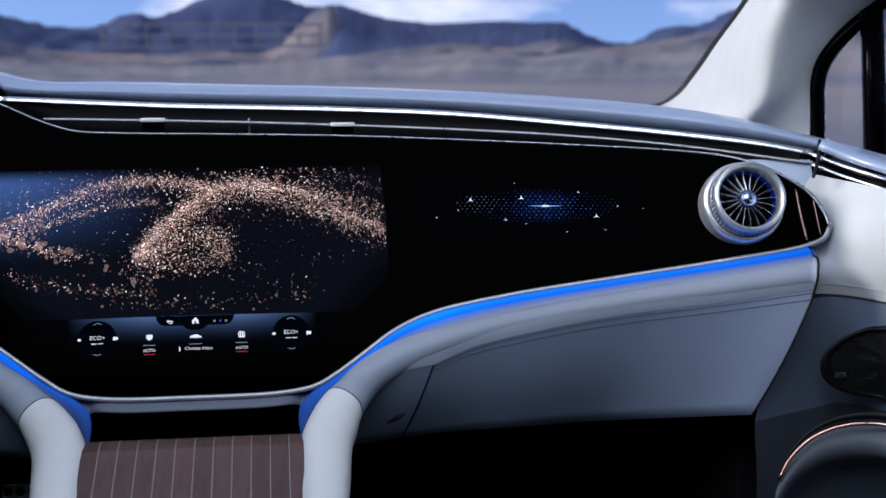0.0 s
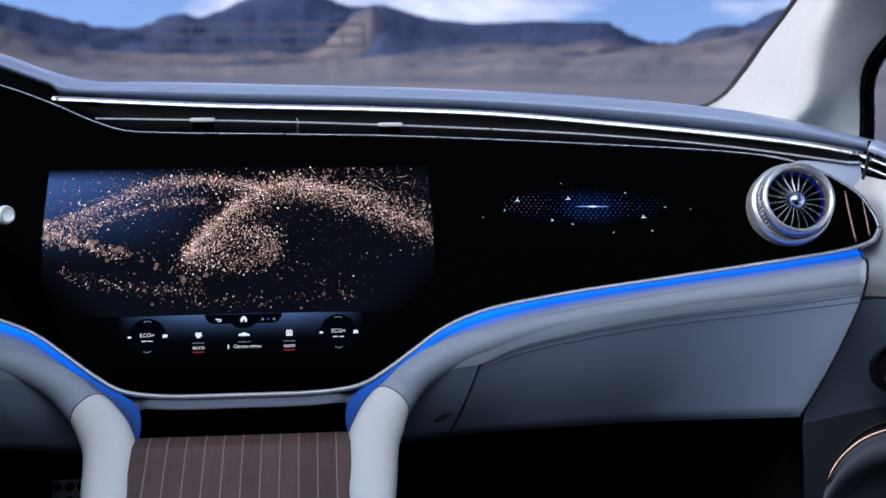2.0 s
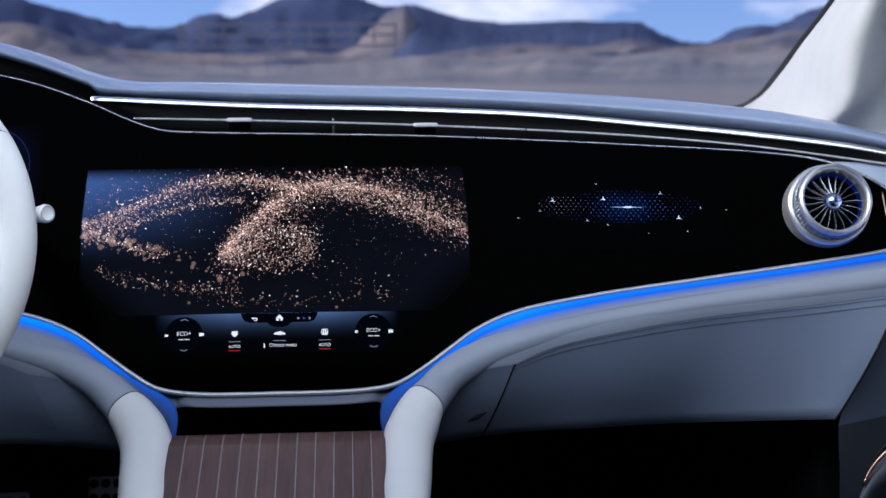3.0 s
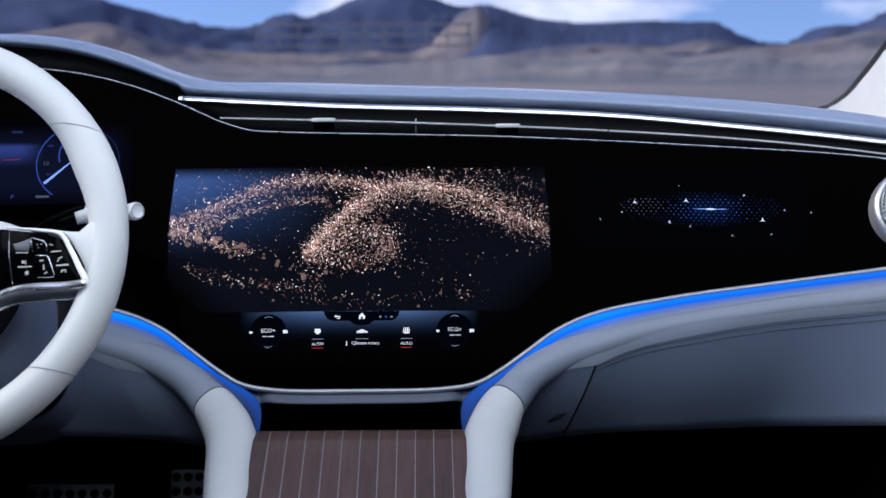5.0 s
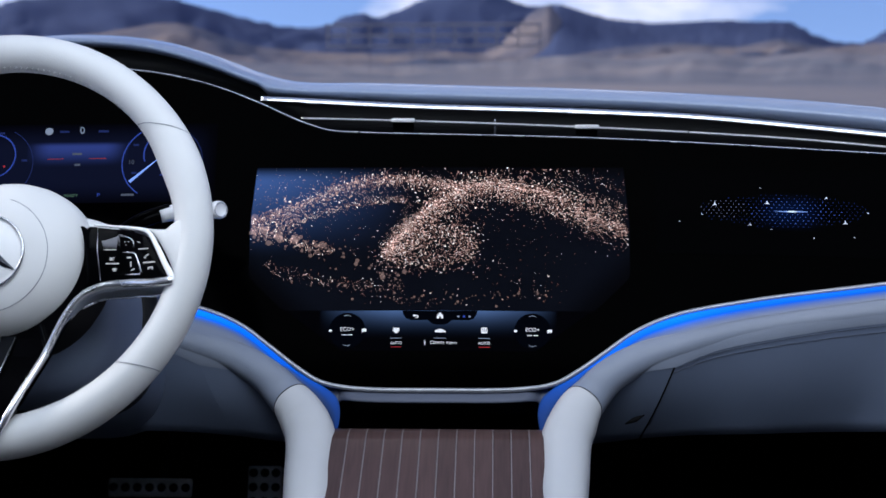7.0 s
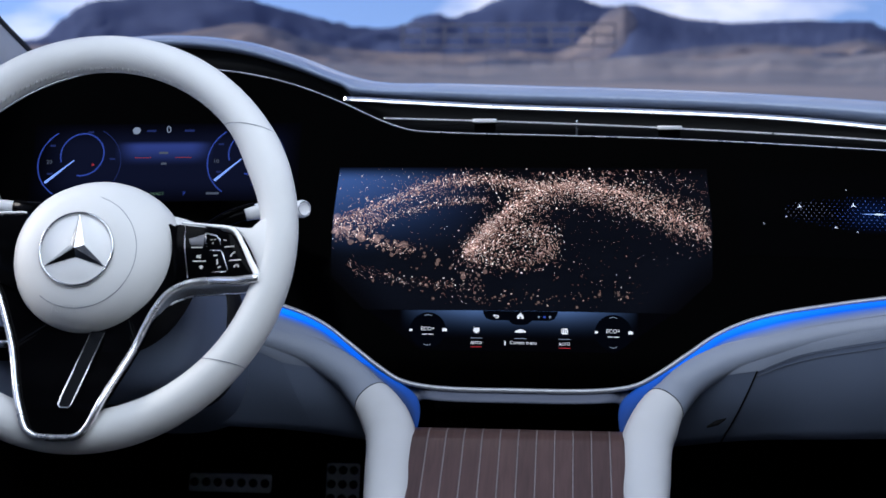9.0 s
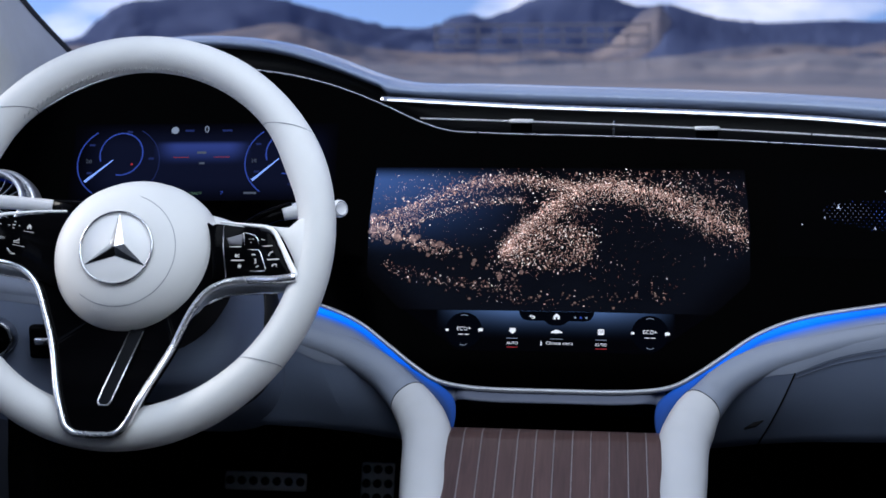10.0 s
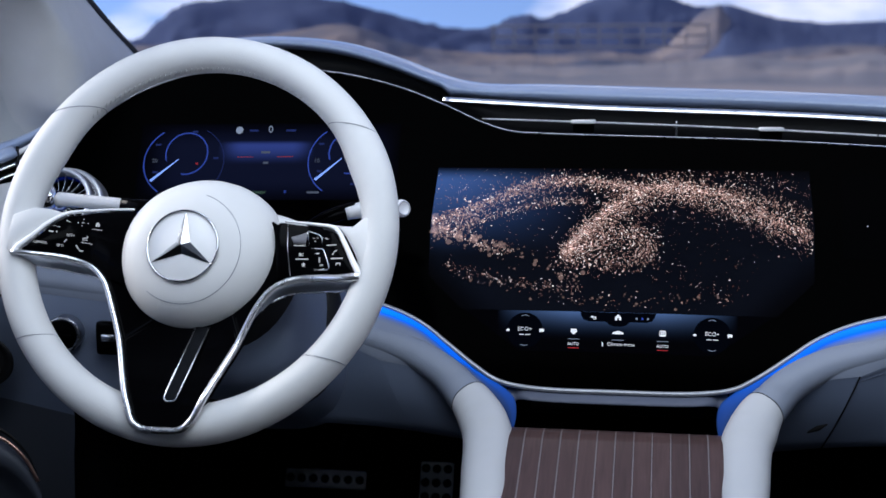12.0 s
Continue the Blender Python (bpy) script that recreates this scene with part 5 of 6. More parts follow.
part("band", sheet([[at_glass(x, z, 0.0007) for x in np.linspace(-0.448, -0.342, 12)] for z in np.linspace(0.646, 0.692, 8)])[0], fading("blue_band_glow", (0.022, 0.040, 0.19), -0.395, 0.056, 0.03, 0.660, 0.688, 0.022, 0.006, True), cl_scr)
for cx in (-0.484, -0.305):
    loop_on_glass(cx, 0.664, 0.043, 0.0007, 125, 235, BLUE_INK, cl_scr, "dial_arc", squash=0.92)
    loop_on_glass(cx, 0.664, 0.043, 0.0004, -60, 60, GLOW_BAND, cl_scr, "dial_arc", squash=0.92)
    loop_on_glass(cx + 0.002, 0.673, 0.0225, 0.0008, -100, 200, BLUE_INK, cl_scr, "dial_ring")
    path = [at_glass(cx - 0.034, 0.6435, 0.0014), at_glass(cx - 0.006, 0.667, 0.0014)]
    part("needle", tube(path, [0.0016, 0.0005], 0.0003, 6, up=(0, -1, 0.4)), glow("needle_light", (0.22, 0.38, 1.0), 1.0), cl_scr, "glowing blue needle")
    for k in range(5):
        a = radians(150 - 75 * k)
        bar(cx + 0.034 * math.cos(a), 0.668 + 0.030 * math.sin(a), 0.0060, 0.0022, GLOW_BAND, cl_scr)
DIM_RED = glow("dim_red_display_ink", (0.40, 0.05, 0.06), 0.4)
FAINT_INK = glow("faint_display_ink", (0.10, 0.12, 0.17), 0.5)
words("20", -0.5155, 0.6655, 0.0064, FAINT_INK, cl_scr)
words("10", -0.3385, 0.6645, 0.0066, FAINT_INK, cl_scr)
words("0", -0.3925, 0.6990, 0.0115, DIM_INK, cl_scr)
shape_on_glass(circle(0.0042), -0.4270, 0.6985, DIM_INK, cl_scr, "symbol")
for x, z, w, h, mt in ((-0.411, 0.698, 0.010, 0.0022, GLOW_BAND), (-0.370, 0.698, 0.011, 0.0024, GLOW_BAND), (-0.396, 0.6740, 0.010, 0.0026, FAINT_INK), (-0.395, 0.6625, 0.006, 0.0024, FAINT_INK),
                       (-0.418, 0.6690, 0.018, 0.0007, DIM_RED), (-0.374, 0.6690, 0.018, 0.0007, DIM_RED), (-0.340, 0.6300, 0.014, 0.0024, FAINT_INK), (-0.470, 0.6620, 0.0022, 0.0022, RED_INK)):
    bar(x, z, w, h, mt, cl_scr)
words("READY", -0.3990, 0.6300, 0.0048, GREEN_INK, cl_scr)
words("P", -0.3705, 0.6300, 0.0062, BLUE_INK, cl_scr)


# ---- turbine air vents ----
def air_vent(sx, label):
    x0 = 0.5780 if sx > 0 else -0.600
    z0 = 0.6155
    m = on_glass(x0, z0, 0.0)
    # the vent stands out of the glass and looks straight back
    m = m @ Matrix.Rotation(sx * radians(13), 4, "Y") @ Matrix.Diagonal((1.04, 1.04, 1.5, 1))
    ob = thing("air_vent", label, "air vent", tuple(m.translation), "turbine air vents")
    part("housing", lathe([(0.0425, -0.012), (0.0425, 0.004), (0.0415, 0.0075), (0.0390, 0.0095), (0.0372, 0.0085)], 64, m), RING_METAL, ob, "broad satin silver ring")
    # knurled grip ring
    bm = bmesh.new()
    rows = []
    n = 120
    for k in range(n + 1):
        a = 2 * math.pi * (k % n) / n
        r = 0.0368 + (0.0006 if k % 2 else 0)
        rows.append([m @ Vector((q * math.cos(a), q * math.sin(a), h)) for q, h in ((r - 0.001, 0.006), (r, 0.009), (r, 0.017), (r - 0.001, 0.0185))])
    sheet(rows, False, bm)
    bmesh.ops.remove_doubles(bm, verts=bm.verts, dist=1e-6)
    part("grip_ring", bm, DARK_METAL, ob, "knurled metal grip ring", False)
    part("front_ring", lathe([(0.0355, 0.016), (0.0366, 0.0185), (0.0362, 0.0215), (0.0342, 0.0235), (0.0318, 0.0225), (0.0305, 0.0185), (0.0300, 0.006)], 64, m), RING_METAL, ob, "satin silver front ring")
    part("glow_ring", lathe([(0.0299, 0.012), (0.0296, 0.0085), (0.0288, 0.0075)], 48, m), glow("vent_blue_light", (0.02, 0.07, 0.8), 0.05), ob, "faint blue light ring")
    part("throat", lathe([(0.0302, 0.012), (0.0300, -0.012), (0.0, -0.014)], 40, m), MATT_BLACK, ob)
    for k in range(20):
        a = 2 * math.pi * k / 20
        rows = []
        for u in np.linspace(0, 1, 8):
            r = 0.0065 + 0.0232 * u
            t = a + 0.34 * u * (1.35 - u) * sx
            rows.append([m @ Matrix.Rotation(t, 4, "Z") @ Vector((r, dx, h)) for dx, h in ((-0.0003, 0.0152 - 0.002 * u), (0.0003, 0.0156 - 0.002 * u), (0.0009, 0.0070), (0.0004, 0.0068))])
        part("blade", sheet(rows, True)[0], DARK_METAL, ob)
    part("hub", lathe([(0.0092, 0.006), (0.0092, 0.0150), (0.0082, 0.0178), (0.0060, 0.0196), (0.0030, 0.0205), (0.0, 0.0207)], 32, m), mat("blue_tinted_chrome", (0.60, 0.70, 0.98), 0.18, metal=1), ob, "polished blue-tinted hub")
    return ob


air_vent(1, "chrome turbine air vent with curved blades in black glass")
air_vent(-1, "chrome turbine air vent behind the steering wheel rim")

# ---- steering wheel ----
SATIN_SIDE = mat("satin_silver_side", (0.50, 0.54, 0.62), 0.38, metal=0.85, var=0.06, scale=60)
WC = Vector((-0.379, -0.25, 0.617))
TILT_W = radians(22)
WM = Matrix(((1, 0, 0, WC.x), (0, math.sin(TILT_W), -math.cos(TILT_W), WC.y), (0, math.cos(TILT_W), math.sin(TILT_W), WC.z), (0, 0, 0, 1)))
wheel = thing("steering_wheel", "white leather steering wheel with black spokes and silver trim", "steering wheel", tuple(WC))


WN = tuple(WM.to_3x3() @ Vector((0, 0, 1)))
n = 144
rows = []
for k in range(n + 1):
    a = 2 * math.pi * (k % n) / n
    deg = math.degrees(a) % 360
    # thicker grips beside the spokes, slightly flattened bottom
    grip = 0.0022 * math.exp(-(((deg - 24) / 11) ** 2)) + 0.0022 * math.exp(-(((deg - 154) / 11) ** 2)) + 0.0016 * math.exp(-(((deg - 270) / 40) ** 2))
    rad, mw = 0.1745, 0.0168 + grip
    flat = 1 + 0.012 * math.sin(a) ** 2 + 0.013 * max(0.0, -math.sin(a)) ** 3
    ring = []
    for j in range(24):
        b = 2 * math.pi * j / 24
        r = rad - grip * 0.6 + mw * math.cos(b)
        ring.append(WM @ Vector((r * math.cos(a), r * math.sin(a) * flat, 0.0185 * math.sin(b))))
    rows.append(ring)
bm, _ = sheet(rows, True)
bmesh.ops.remove_doubles(bm, verts=bm.verts, dist=1e-6)
rim_ob = part("rim", bm, WHEEL_LEATHER, wheel, "white leather rim")
for right_side, level in ((1, 0.101), (1, -0.114), (0, -0.103), (0, 0.116)):
    ring = []
    for j in range(25):
        b = 2 * math.pi * j / 24
        r = 0.1745 + 0.0171 * math.cos(b)
        a = math.asin((level - 0.012 * math.cos(b) * 0.3) / r)
        a = a if right_side else math.pi - a
        ring.append(WM @ Vector((r * math.cos(a), r * math.sin(a) * (1 + 0.012 * math.sin(a) ** 2), 0.0189 * math.sin(b))))
    part("rim_seam", tube(ring, 0.0003, 0.0003, 5, caps=False, up=WN), SOFT_SEAM, rim_ob, "fine leather seam")
stitch = bmesh.new()
for k in range(24, 72):
    a = 2 * math.pi * k / 190
    r, f = 0.1745 - 0.0160, 1 + 0.012 * math.sin(a) ** 2
    p = WM @ Vector((r * math.cos(a), r * math.sin(a) * f, 0.007))
    q = WM @ Vector(((r - 0.0007) * math.cos(a + 0.018), (r - 0.0007) * math.sin(a + 0.018) * f, 0.0035))
    tube([p, q], 0.0006, 0.0006, 5, bm=stitch, up=WN)
so = part("stitching", stitch, THREAD, rim_ob, "fine pale stitches round the inner side")
so["kind"] = "stuff"

HUB = WM @ Matrix.Translation((0.001, -0.0200, -0.0135)) @ Matrix.Scale(1.035, 4)
cover = lathe([(0.0, 0.0430), (0.020, 0.0428), (0.034, 0.0416), (0.046, 0.0385), (0.0555, 0.0330), (0.0625, 0.0245), (0.0675, 0.0130), (0.0700, 0.001), (0.0708, -0.010), (0.0690, -0.022), (0.058, -0.032)], 72)
for v in cover.verts:
    # fuller on the side of the buttons
    a, r = math.atan2(v.co.y, v.co.x), math.hypot(v.co.x, v.co.y)
    wide = 0.0088 * max(0.0, math.cos(a - radians(23))) ** 2.2 * min(1.0, max(0.0, (r - 0.0505) / 0.017))
    v.co.x, v.co.y = v.co.x * (1 + wide / max(r, 0.01)), v.co.y * (1 + wide / max(r, 0.01))
bmesh.ops.transform(cover, matrix=HUB, verts=cover.verts)
part("airbag_cover", cover, WHEEL_LEATHER, wheel, "rounded white leather hub cover")
part("cover_seam", tube([HUB @ Vector((0.0500 * math.cos(radians(d)), 0.0500 * math.sin(radians(d)), 0.0366)) for d in range(-128, 74, 3)], 0.00028, 0.00022, 5, up=WN), SOFT_SEAM, wheel)
# shoulder of the hub that runs out to the spoke
part("hub_shoulder", tube([HUB @ Vector(q) for q in spline([(0.035, 0.022, -0.014), (0.060, 0.027, -0.018), (0.080, 0.026, -0.022), (0.100, 0.021, -0.022)], 14)], list(np.linspace(0.025, 0.012, 14)), list(np.linspace(0.024, 0.012, 14)), 18, up=WN), WHEEL_LEATHER, wheel)
bm = plate([(0.045, -0.078), (0.086, -0.048), (0.084, 0.006), (0.074, 0.012), (0.050, 0.0)], 0.010)
bmesh.ops.transform(bm, matrix=WM @ Matrix.Translation((0, 0, 0.0015)), verts=bm.verts)
part("hub_surround", bm, GLOSS_BLACK, wheel, "gloss black panel beside the hub", False)
badge = part("badge_disc", lathe([(0.0, 0.0432), (0.0310, 0.0430), (0.0320, 0.0420)], 56, HUB), mat("white_enamel", (0.80, 0.80, 0.80), 0.45, var=0.03, scale=30), wheel, "round white badge with a silver ring")
part("badge_ring", tube([HUB @ Vector((0.0318 * math.cos(a), 0.0318 * math.sin(a), 0.0435)) for a in np.linspace(0, 2 * math.pi, 73)], 0.0012, 0.0016, 10, caps=False, up=WN), BADGE_METAL, badge, "polished chrome ring")
for k in range(3):
    a = math.pi / 2 + k * 2 * math.pi / 3
    bm = bmesh.new()
    tip = bm.verts.new(HUB @ Vector((0, 0, 0.0485)))
    o = bm.verts.new(HUB @ Vector((0.0310 * math.cos(a), 0.0310 * math.sin(a), 0.0440)))
    v, w = (bm.verts.new(HUB @ Vector((0.0072 * math.cos(a + d), 0.0072 * math.sin(a + d), 0.0434))) for d in (1.047, -1.047))
    bm.faces.new([tip, o, v])
    bm.faces.new([tip, w, o])
    part("badge_point", bm, BADGE_METAL, badge, "polished chrome point", False)
emboss = letters("AIRBAG", 0.0092, Matrix.Translation((-0.006, -0.0505, 0)), 0.00035)
for v in emboss.verts:
    v.co.z += float(np.interp(math.hypot(v.co.x, v.co.y), [0.034, 0.046, 0.0555, 0.0625, 0.0675], [0.0416, 0.0385, 0.0330, 0.0245, 0.0130])) + 0.0001
bmesh.ops.transform(emboss, matrix=HUB, verts=emboss.verts)
part("cover_writing", emboss, WHEEL_LEATHER, wheel, "embossed word on the hub cover", False)

# lower black spoke and the silver line round it
V_LEFT = [(-0.167, -0.0262), (-0.147, -0.0265), (-0.118, -0.028), (-0.096, -0.0345), (-0.082, -0.047), (-0.069, -0.076), (-0.054, -0.118), (-0.038, -0.162), (-0.031, -0.178), (-0.022, -0.184)]
V_RIGHT = [(0.162, -0.041), (0.143, -0.0425), (0.119, -0.0415), (0.094, -0.0445), (0.079, -0.053), (0.067, -0.069), (0.050, -0.109), (0.033, -0.152), (0.023, -0.175), (0.015, -0.183), (-0.004, -0.185)]


def rise(y):
    u = min(1.0, max(0.0, (-0.095 - y) / 0.070))
    return 0.0185 * u * u * (3 - 2 * u)


def lift(x):
    """The spokes come forward towards the rim."""
    u = min(1.0, max(0.0, (abs(x) - 0.10) / (0.065 if x > 0 else 0.070)))
    return (0.0125 if x > 0 else 0.0165) * u * u * (3 - 2 * u)


def lean(x):
    return -math.atan((lift(x + 0.001) - lift(x - 0.001)) / 0.002)


def spoke_plate(outline, z, thick, n=40):
    """A plate over an outline in the wheel's plane that follows the spokes' rise."""
    q = np.array(outline + outline[:1])
    rows = []
    for x in np.linspace(q[:, 0].min() + 1e-4, q[:, 0].max() - 1e-4, n):
        ys = [a[1] + (b[1] - a[1]) * (x - a[0]) / (b[0] - a[0]) for a, b in zip(q, q[1:]) if (a[0] - x) * (b[0] - x) <= 0 and a[0] != b[0]]
        lo, hi = min(ys), max(ys)
        h = z + lift(x)
        e = min(0.0012, (hi - lo) * 0.3)
        rows.append([WM @ Vector((x, y, h + d)) for y, d in ((lo, -thick), (lo, -e), (lo + e, 0), ((lo + hi) / 2, 0), (hi - e, 0), (hi, -e), (hi, -thick))])
    return sheet(rows)[0]


left, right = spline(V_LEFT, 60), spline(V_RIGHT, 60)
outline = [tuple(q) for q in left[22:]] + [tuple(q) for q in right[::-1][:40]]
inside = [(max(-0.090, x), y) for x, y in outline] + [(0.062, -0.057), (0.03, -0.04), (-0.05, -0.02), (-0.08, -0.03)]
bm = plate(inside, 0.012)
bmesh.ops.triangulate(bm, faces=bm.faces)
bmesh.ops.subdivide_edges(bm, edges=bm.edges, cuts=3)
for v in bm.verts:
    v.co.z += 0.001 + rise(v.co.y)
bmesh.ops.transform(bm, matrix=WM, verts=bm.verts)
part("lower_spoke", bm, GLOSS_BLACK, wheel, "gloss black lower spoke panel", False)
part("silver_line", tube([WM @ Vector((x, y, 0.0045 + rise(y) + lift(x))) for x, y in list(left) + list(right[::-1])], list(np.interp(np.arange(120), [0, 25, 60, 95, 119], [0.0024, 0.0028, 0.0030, 0.0032, 0.0040])), 0.0034, 10, 2.6, up=WN), CHROME, wheel, "satin silver line along the spokes")
for pts, dx in ((right[:33], 0.004), (left[:34], -0.003)):
    flank = []
    for k, (x, y) in enumerate(pts):
        thin = min(1, (len(pts) - k) / 20)
        flank.append([WM @ Vector((x + dx * u * thin, y - 0.0085 * u * min(1, (k + 6) / 14) * thin, 0.0035 + lift(x) - 0.017 * u * u * min(1, 1.6 * thin))) for u in (0.0, 0.3, 0.6, 0.85, 1.0)])
    part("silver_flank", sheet(flank)[0], SATIN_SIDE, wheel, "satin silver side of the spoke")
    part("silver_return", tube([r[-1] for r in flank[:-8]], 0.0010, 0.0013, 8, up=WN), CHROME, wheel)
bm = plate([(0.011, -0.088), (0.024, -0.088), (0.0125, -0.1335), (0.006, -0.1575), (-0.0045, -0.1575), (-0.003, -0.145)], 0.003, None, 0.0008)
for v in bm.verts:
    v.co.z += 0.0030 + rise(v.co.y)
bmesh.ops.transform(bm, matrix=WM, verts=bm.verts)
part("inset_bar", bm, mat("graphite_inlay", (0.006, 0.007, 0.009), 0.25, spec=0.12, var=0.2, scale=60), wheel, "dark graphite inlay", False)
part("inset_edge", tube([WM @ Vector((x, y, 0.0035 + rise(y))) for x, y in ((0.011, -0.090), (-0.003, -0.145), (-0.0052, -0.1555), (-0.003, -0.1585), (0.0045, -0.1585), (0.0065, -0.1560), (0.0235, -0.090))], 0.0007, 0.0007, 6, up=WN), CHROME, wheel)

# button pads
PADS = {1: [(0.077, 0.007), (0.082, 0.0105), (0.090, 0.0095), (0.116, 0.0065), (0.134, 0.001), (0.143, -0.0135), (0.151, -0.028), (0.157, -0.0385), (0.153, -0.0398), (0.120, -0.0392), (0.096, -0.0402), (0.083, -0.042)],
        -1: [(-0.057, 0.019), (-0.097, 0.017), (-0.123, 0.012), (-0.136, 0.002), (-0.151, -0.0145), (-0.159, -0.0232), (-0.149, -0.0248), (-0.118, -0.0255), (-0.096, -0.031), (-0.081, -0.044), (-0.062, -0.052)]}
for s in (1, -1):
    pad = part("button_pad", spoke_plate(PADS[s], 0.0055, 0.012), GLOSS_BLACK, wheel, "gloss black button pad")
    edge = spline([(0.086, 0.0115), (0.116, 0.0085), (0.136, 0.0035), (0.146, -0.0110), (0.154, -0.026), (0.1605, -0.0385), (0.1595, -0.0415)] if s > 0 else [(-0.060, 0.0205), (-0.097, 0.0190), (-0.124, 0.0143), (-0.138, 0.0045), (-0.153, -0.0115), (-0.1640, -0.0225), (-0.1640, -0.0260)], 50)
    part("pad_edge", tube([WM @ Vector((x, y, 0.0050 + lift(x))) for x, y in edge], list(np.linspace(0.0011, 0.0030, 50)), 0.0018, 8, up=WN), STRIP_METAL, pad, "bright silver edge")
    # leather that flows from the rim over the spoke
    flow = ([(0.119, 0.009), (0.130, 0.0080), (0.142, 0.0060), (0.152, 0.0050), (0.160, 0.0120), (0.172, 0.016), (0.174, -0.046), (0.162, -0.0445), (0.1640, -0.037), (0.154, -0.017), (0.146, -0.004), (0.139, 0.004)] if s > 0 else
            [(-0.127, 0.0150), (-0.132, 0.0165), (-0.140, 0.0180), (-0.152, 0.0180), (-0.172, 0.010), (-0.174, -0.022), (-0.169, -0.0285), (-0.1665, -0.0220), (-0.150, -0.004), (-0.134, 0.0100)])
    part("thumb_rest", spoke_plate(flow, 0.0035, 0.026 if s > 0 else 0.010), WHEEL_LEATHER, wheel, "white leather thumb rest")

    def ink(x, y, w, h, turn=0.0, material=PAD_INK, name="symbol"):
        return part(name, block((0, 0, 0), (0.86 * w, 0.72 * h, 0.0003), 0, WM @ Matrix.Translation((x, y, 0.0060 + lift(x))) @ Matrix.Rotation(lean(x), 4, "Y") @ Matrix.Rotation(turn, 4, "Z")), material, pad, "", False)

    def print_on(text, x, y, size):
        return part("writing", letters(text, size, WM @ Matrix.Translation((x, y, 0.0066 + lift(x))) @ Matrix.Rotation(lean(x), 4, "Y"), 0.0001), PAD_INK, pad, "", False)

    if s > 0:
        key = part("rocker_key", spoke_plate([(0.0935, -0.0035), (0.109, 0.0015), (0.1075, -0.0100), (0.096, -0.0092)], 0.0066, 0.002, 12), mat("grey_key", (0.20, 0.20, 0.22), 0.3, var=0.1, scale=60), pad, "grey rocker key")

        def wire(pts, r=0.0006):
            return part("key_frame", tube([WM @ Vector((x, y, 0.0066 + lift(x))) for x, y in pts], r, r, 6, up=WN), CHROME, pad)

        wire([(0.111, -0.0105), (0.109, 0.001), (0.110, 0.0018), (0.120, -0.0015), (0.1235, -0.005), (0.1242, -0.0105)], 0.0005)
        wire([(0.1145, -0.0142), (0.1245, -0.0150), (0.1268, -0.0175), (0.1330, -0.0325), (0.131, -0.0347), (0.118, -0.0342)])
        for q in ((0.1020, -0.0112, 0.0125, 0.0011), (0.1330, -0.0118, 0.0115, 0.0011), (0.1050, -0.0238, 0.0140, 0.0013), (0.1395, -0.0244, 0.0140, 0.0016)):
            ink(*q, name="key_line")
        # small signs: a voice mark, a handset, a star, arrows
        for q in ((0.1030, -0.0195, 0.0016, 0.0040, 0.0), (0.1050, -0.0190, 0.0032, 0.0010, 0.6), (0.1050, -0.0205, 0.0032, 0.0010, -0.5), (0.1200, -0.0190, 0.0046, 0.0016, 0.0), (0.1222, -0.0250, 0.0013, 0.0066, 0.12), (0.1245, -0.0300, 0.0036, 0.0013, 0.4),
                  (0.1352, -0.0200, 0.0014, 0.0030, -0.5), (0.1372, -0.0178, 0.0044, 0.0013, 0.45), (0.1410, -0.0290, 0.0050, 0.0012, 0.1), (0.1392, -0.0302, 0.0012, 0.0022, 0.0), (0.1430, -0.0302, 0.0012, 0.0022, 0.0),
                  (0.1150, -0.0045, 0.0016, 0.0009, 0.0), (0.1165, -0.0075, 0.0009, 0.0014, 0.0), (0.1185, -0.0045, 0.0016, 0.0009, 0.0), (0.1280, -0.0055, 0.0040, 0.0010, -0.3), (0.1030, -0.0060, 0.0026, 0.0022, 0.3)):
            ink(*q)
        star = [((0.0024 if k % 2 == 0 else 0.0010) * math.sin(k * math.pi / 5), (0.0024 if k % 2 == 0 else 0.0010) * math.cos(k * math.pi / 5)) for k in range(10)]
        part("symbol", plate(star, 0.0003, WM @ Matrix.Translation((0.1072, -0.0293, 0.0062 + lift(0.1072)))), PAD_INK, pad, "", False)
        part("pad_gap", tube([WM @ Vector((x, y, 0.0058)) for x, y in ((0.0895, 0.0085), (0.0905, -0.012), (0.0955, -0.0395))], 0.0003, 0.0003, 5, up=WN), CHROME, pad)
    else:
        print_on("CANCEL", -0.1425, -0.0155, 0.0034)
        print_on("SET+", -0.1175, -0.0065, 0.0034)
        print_on("SET-", -0.1252, -0.0168, 0.0034)
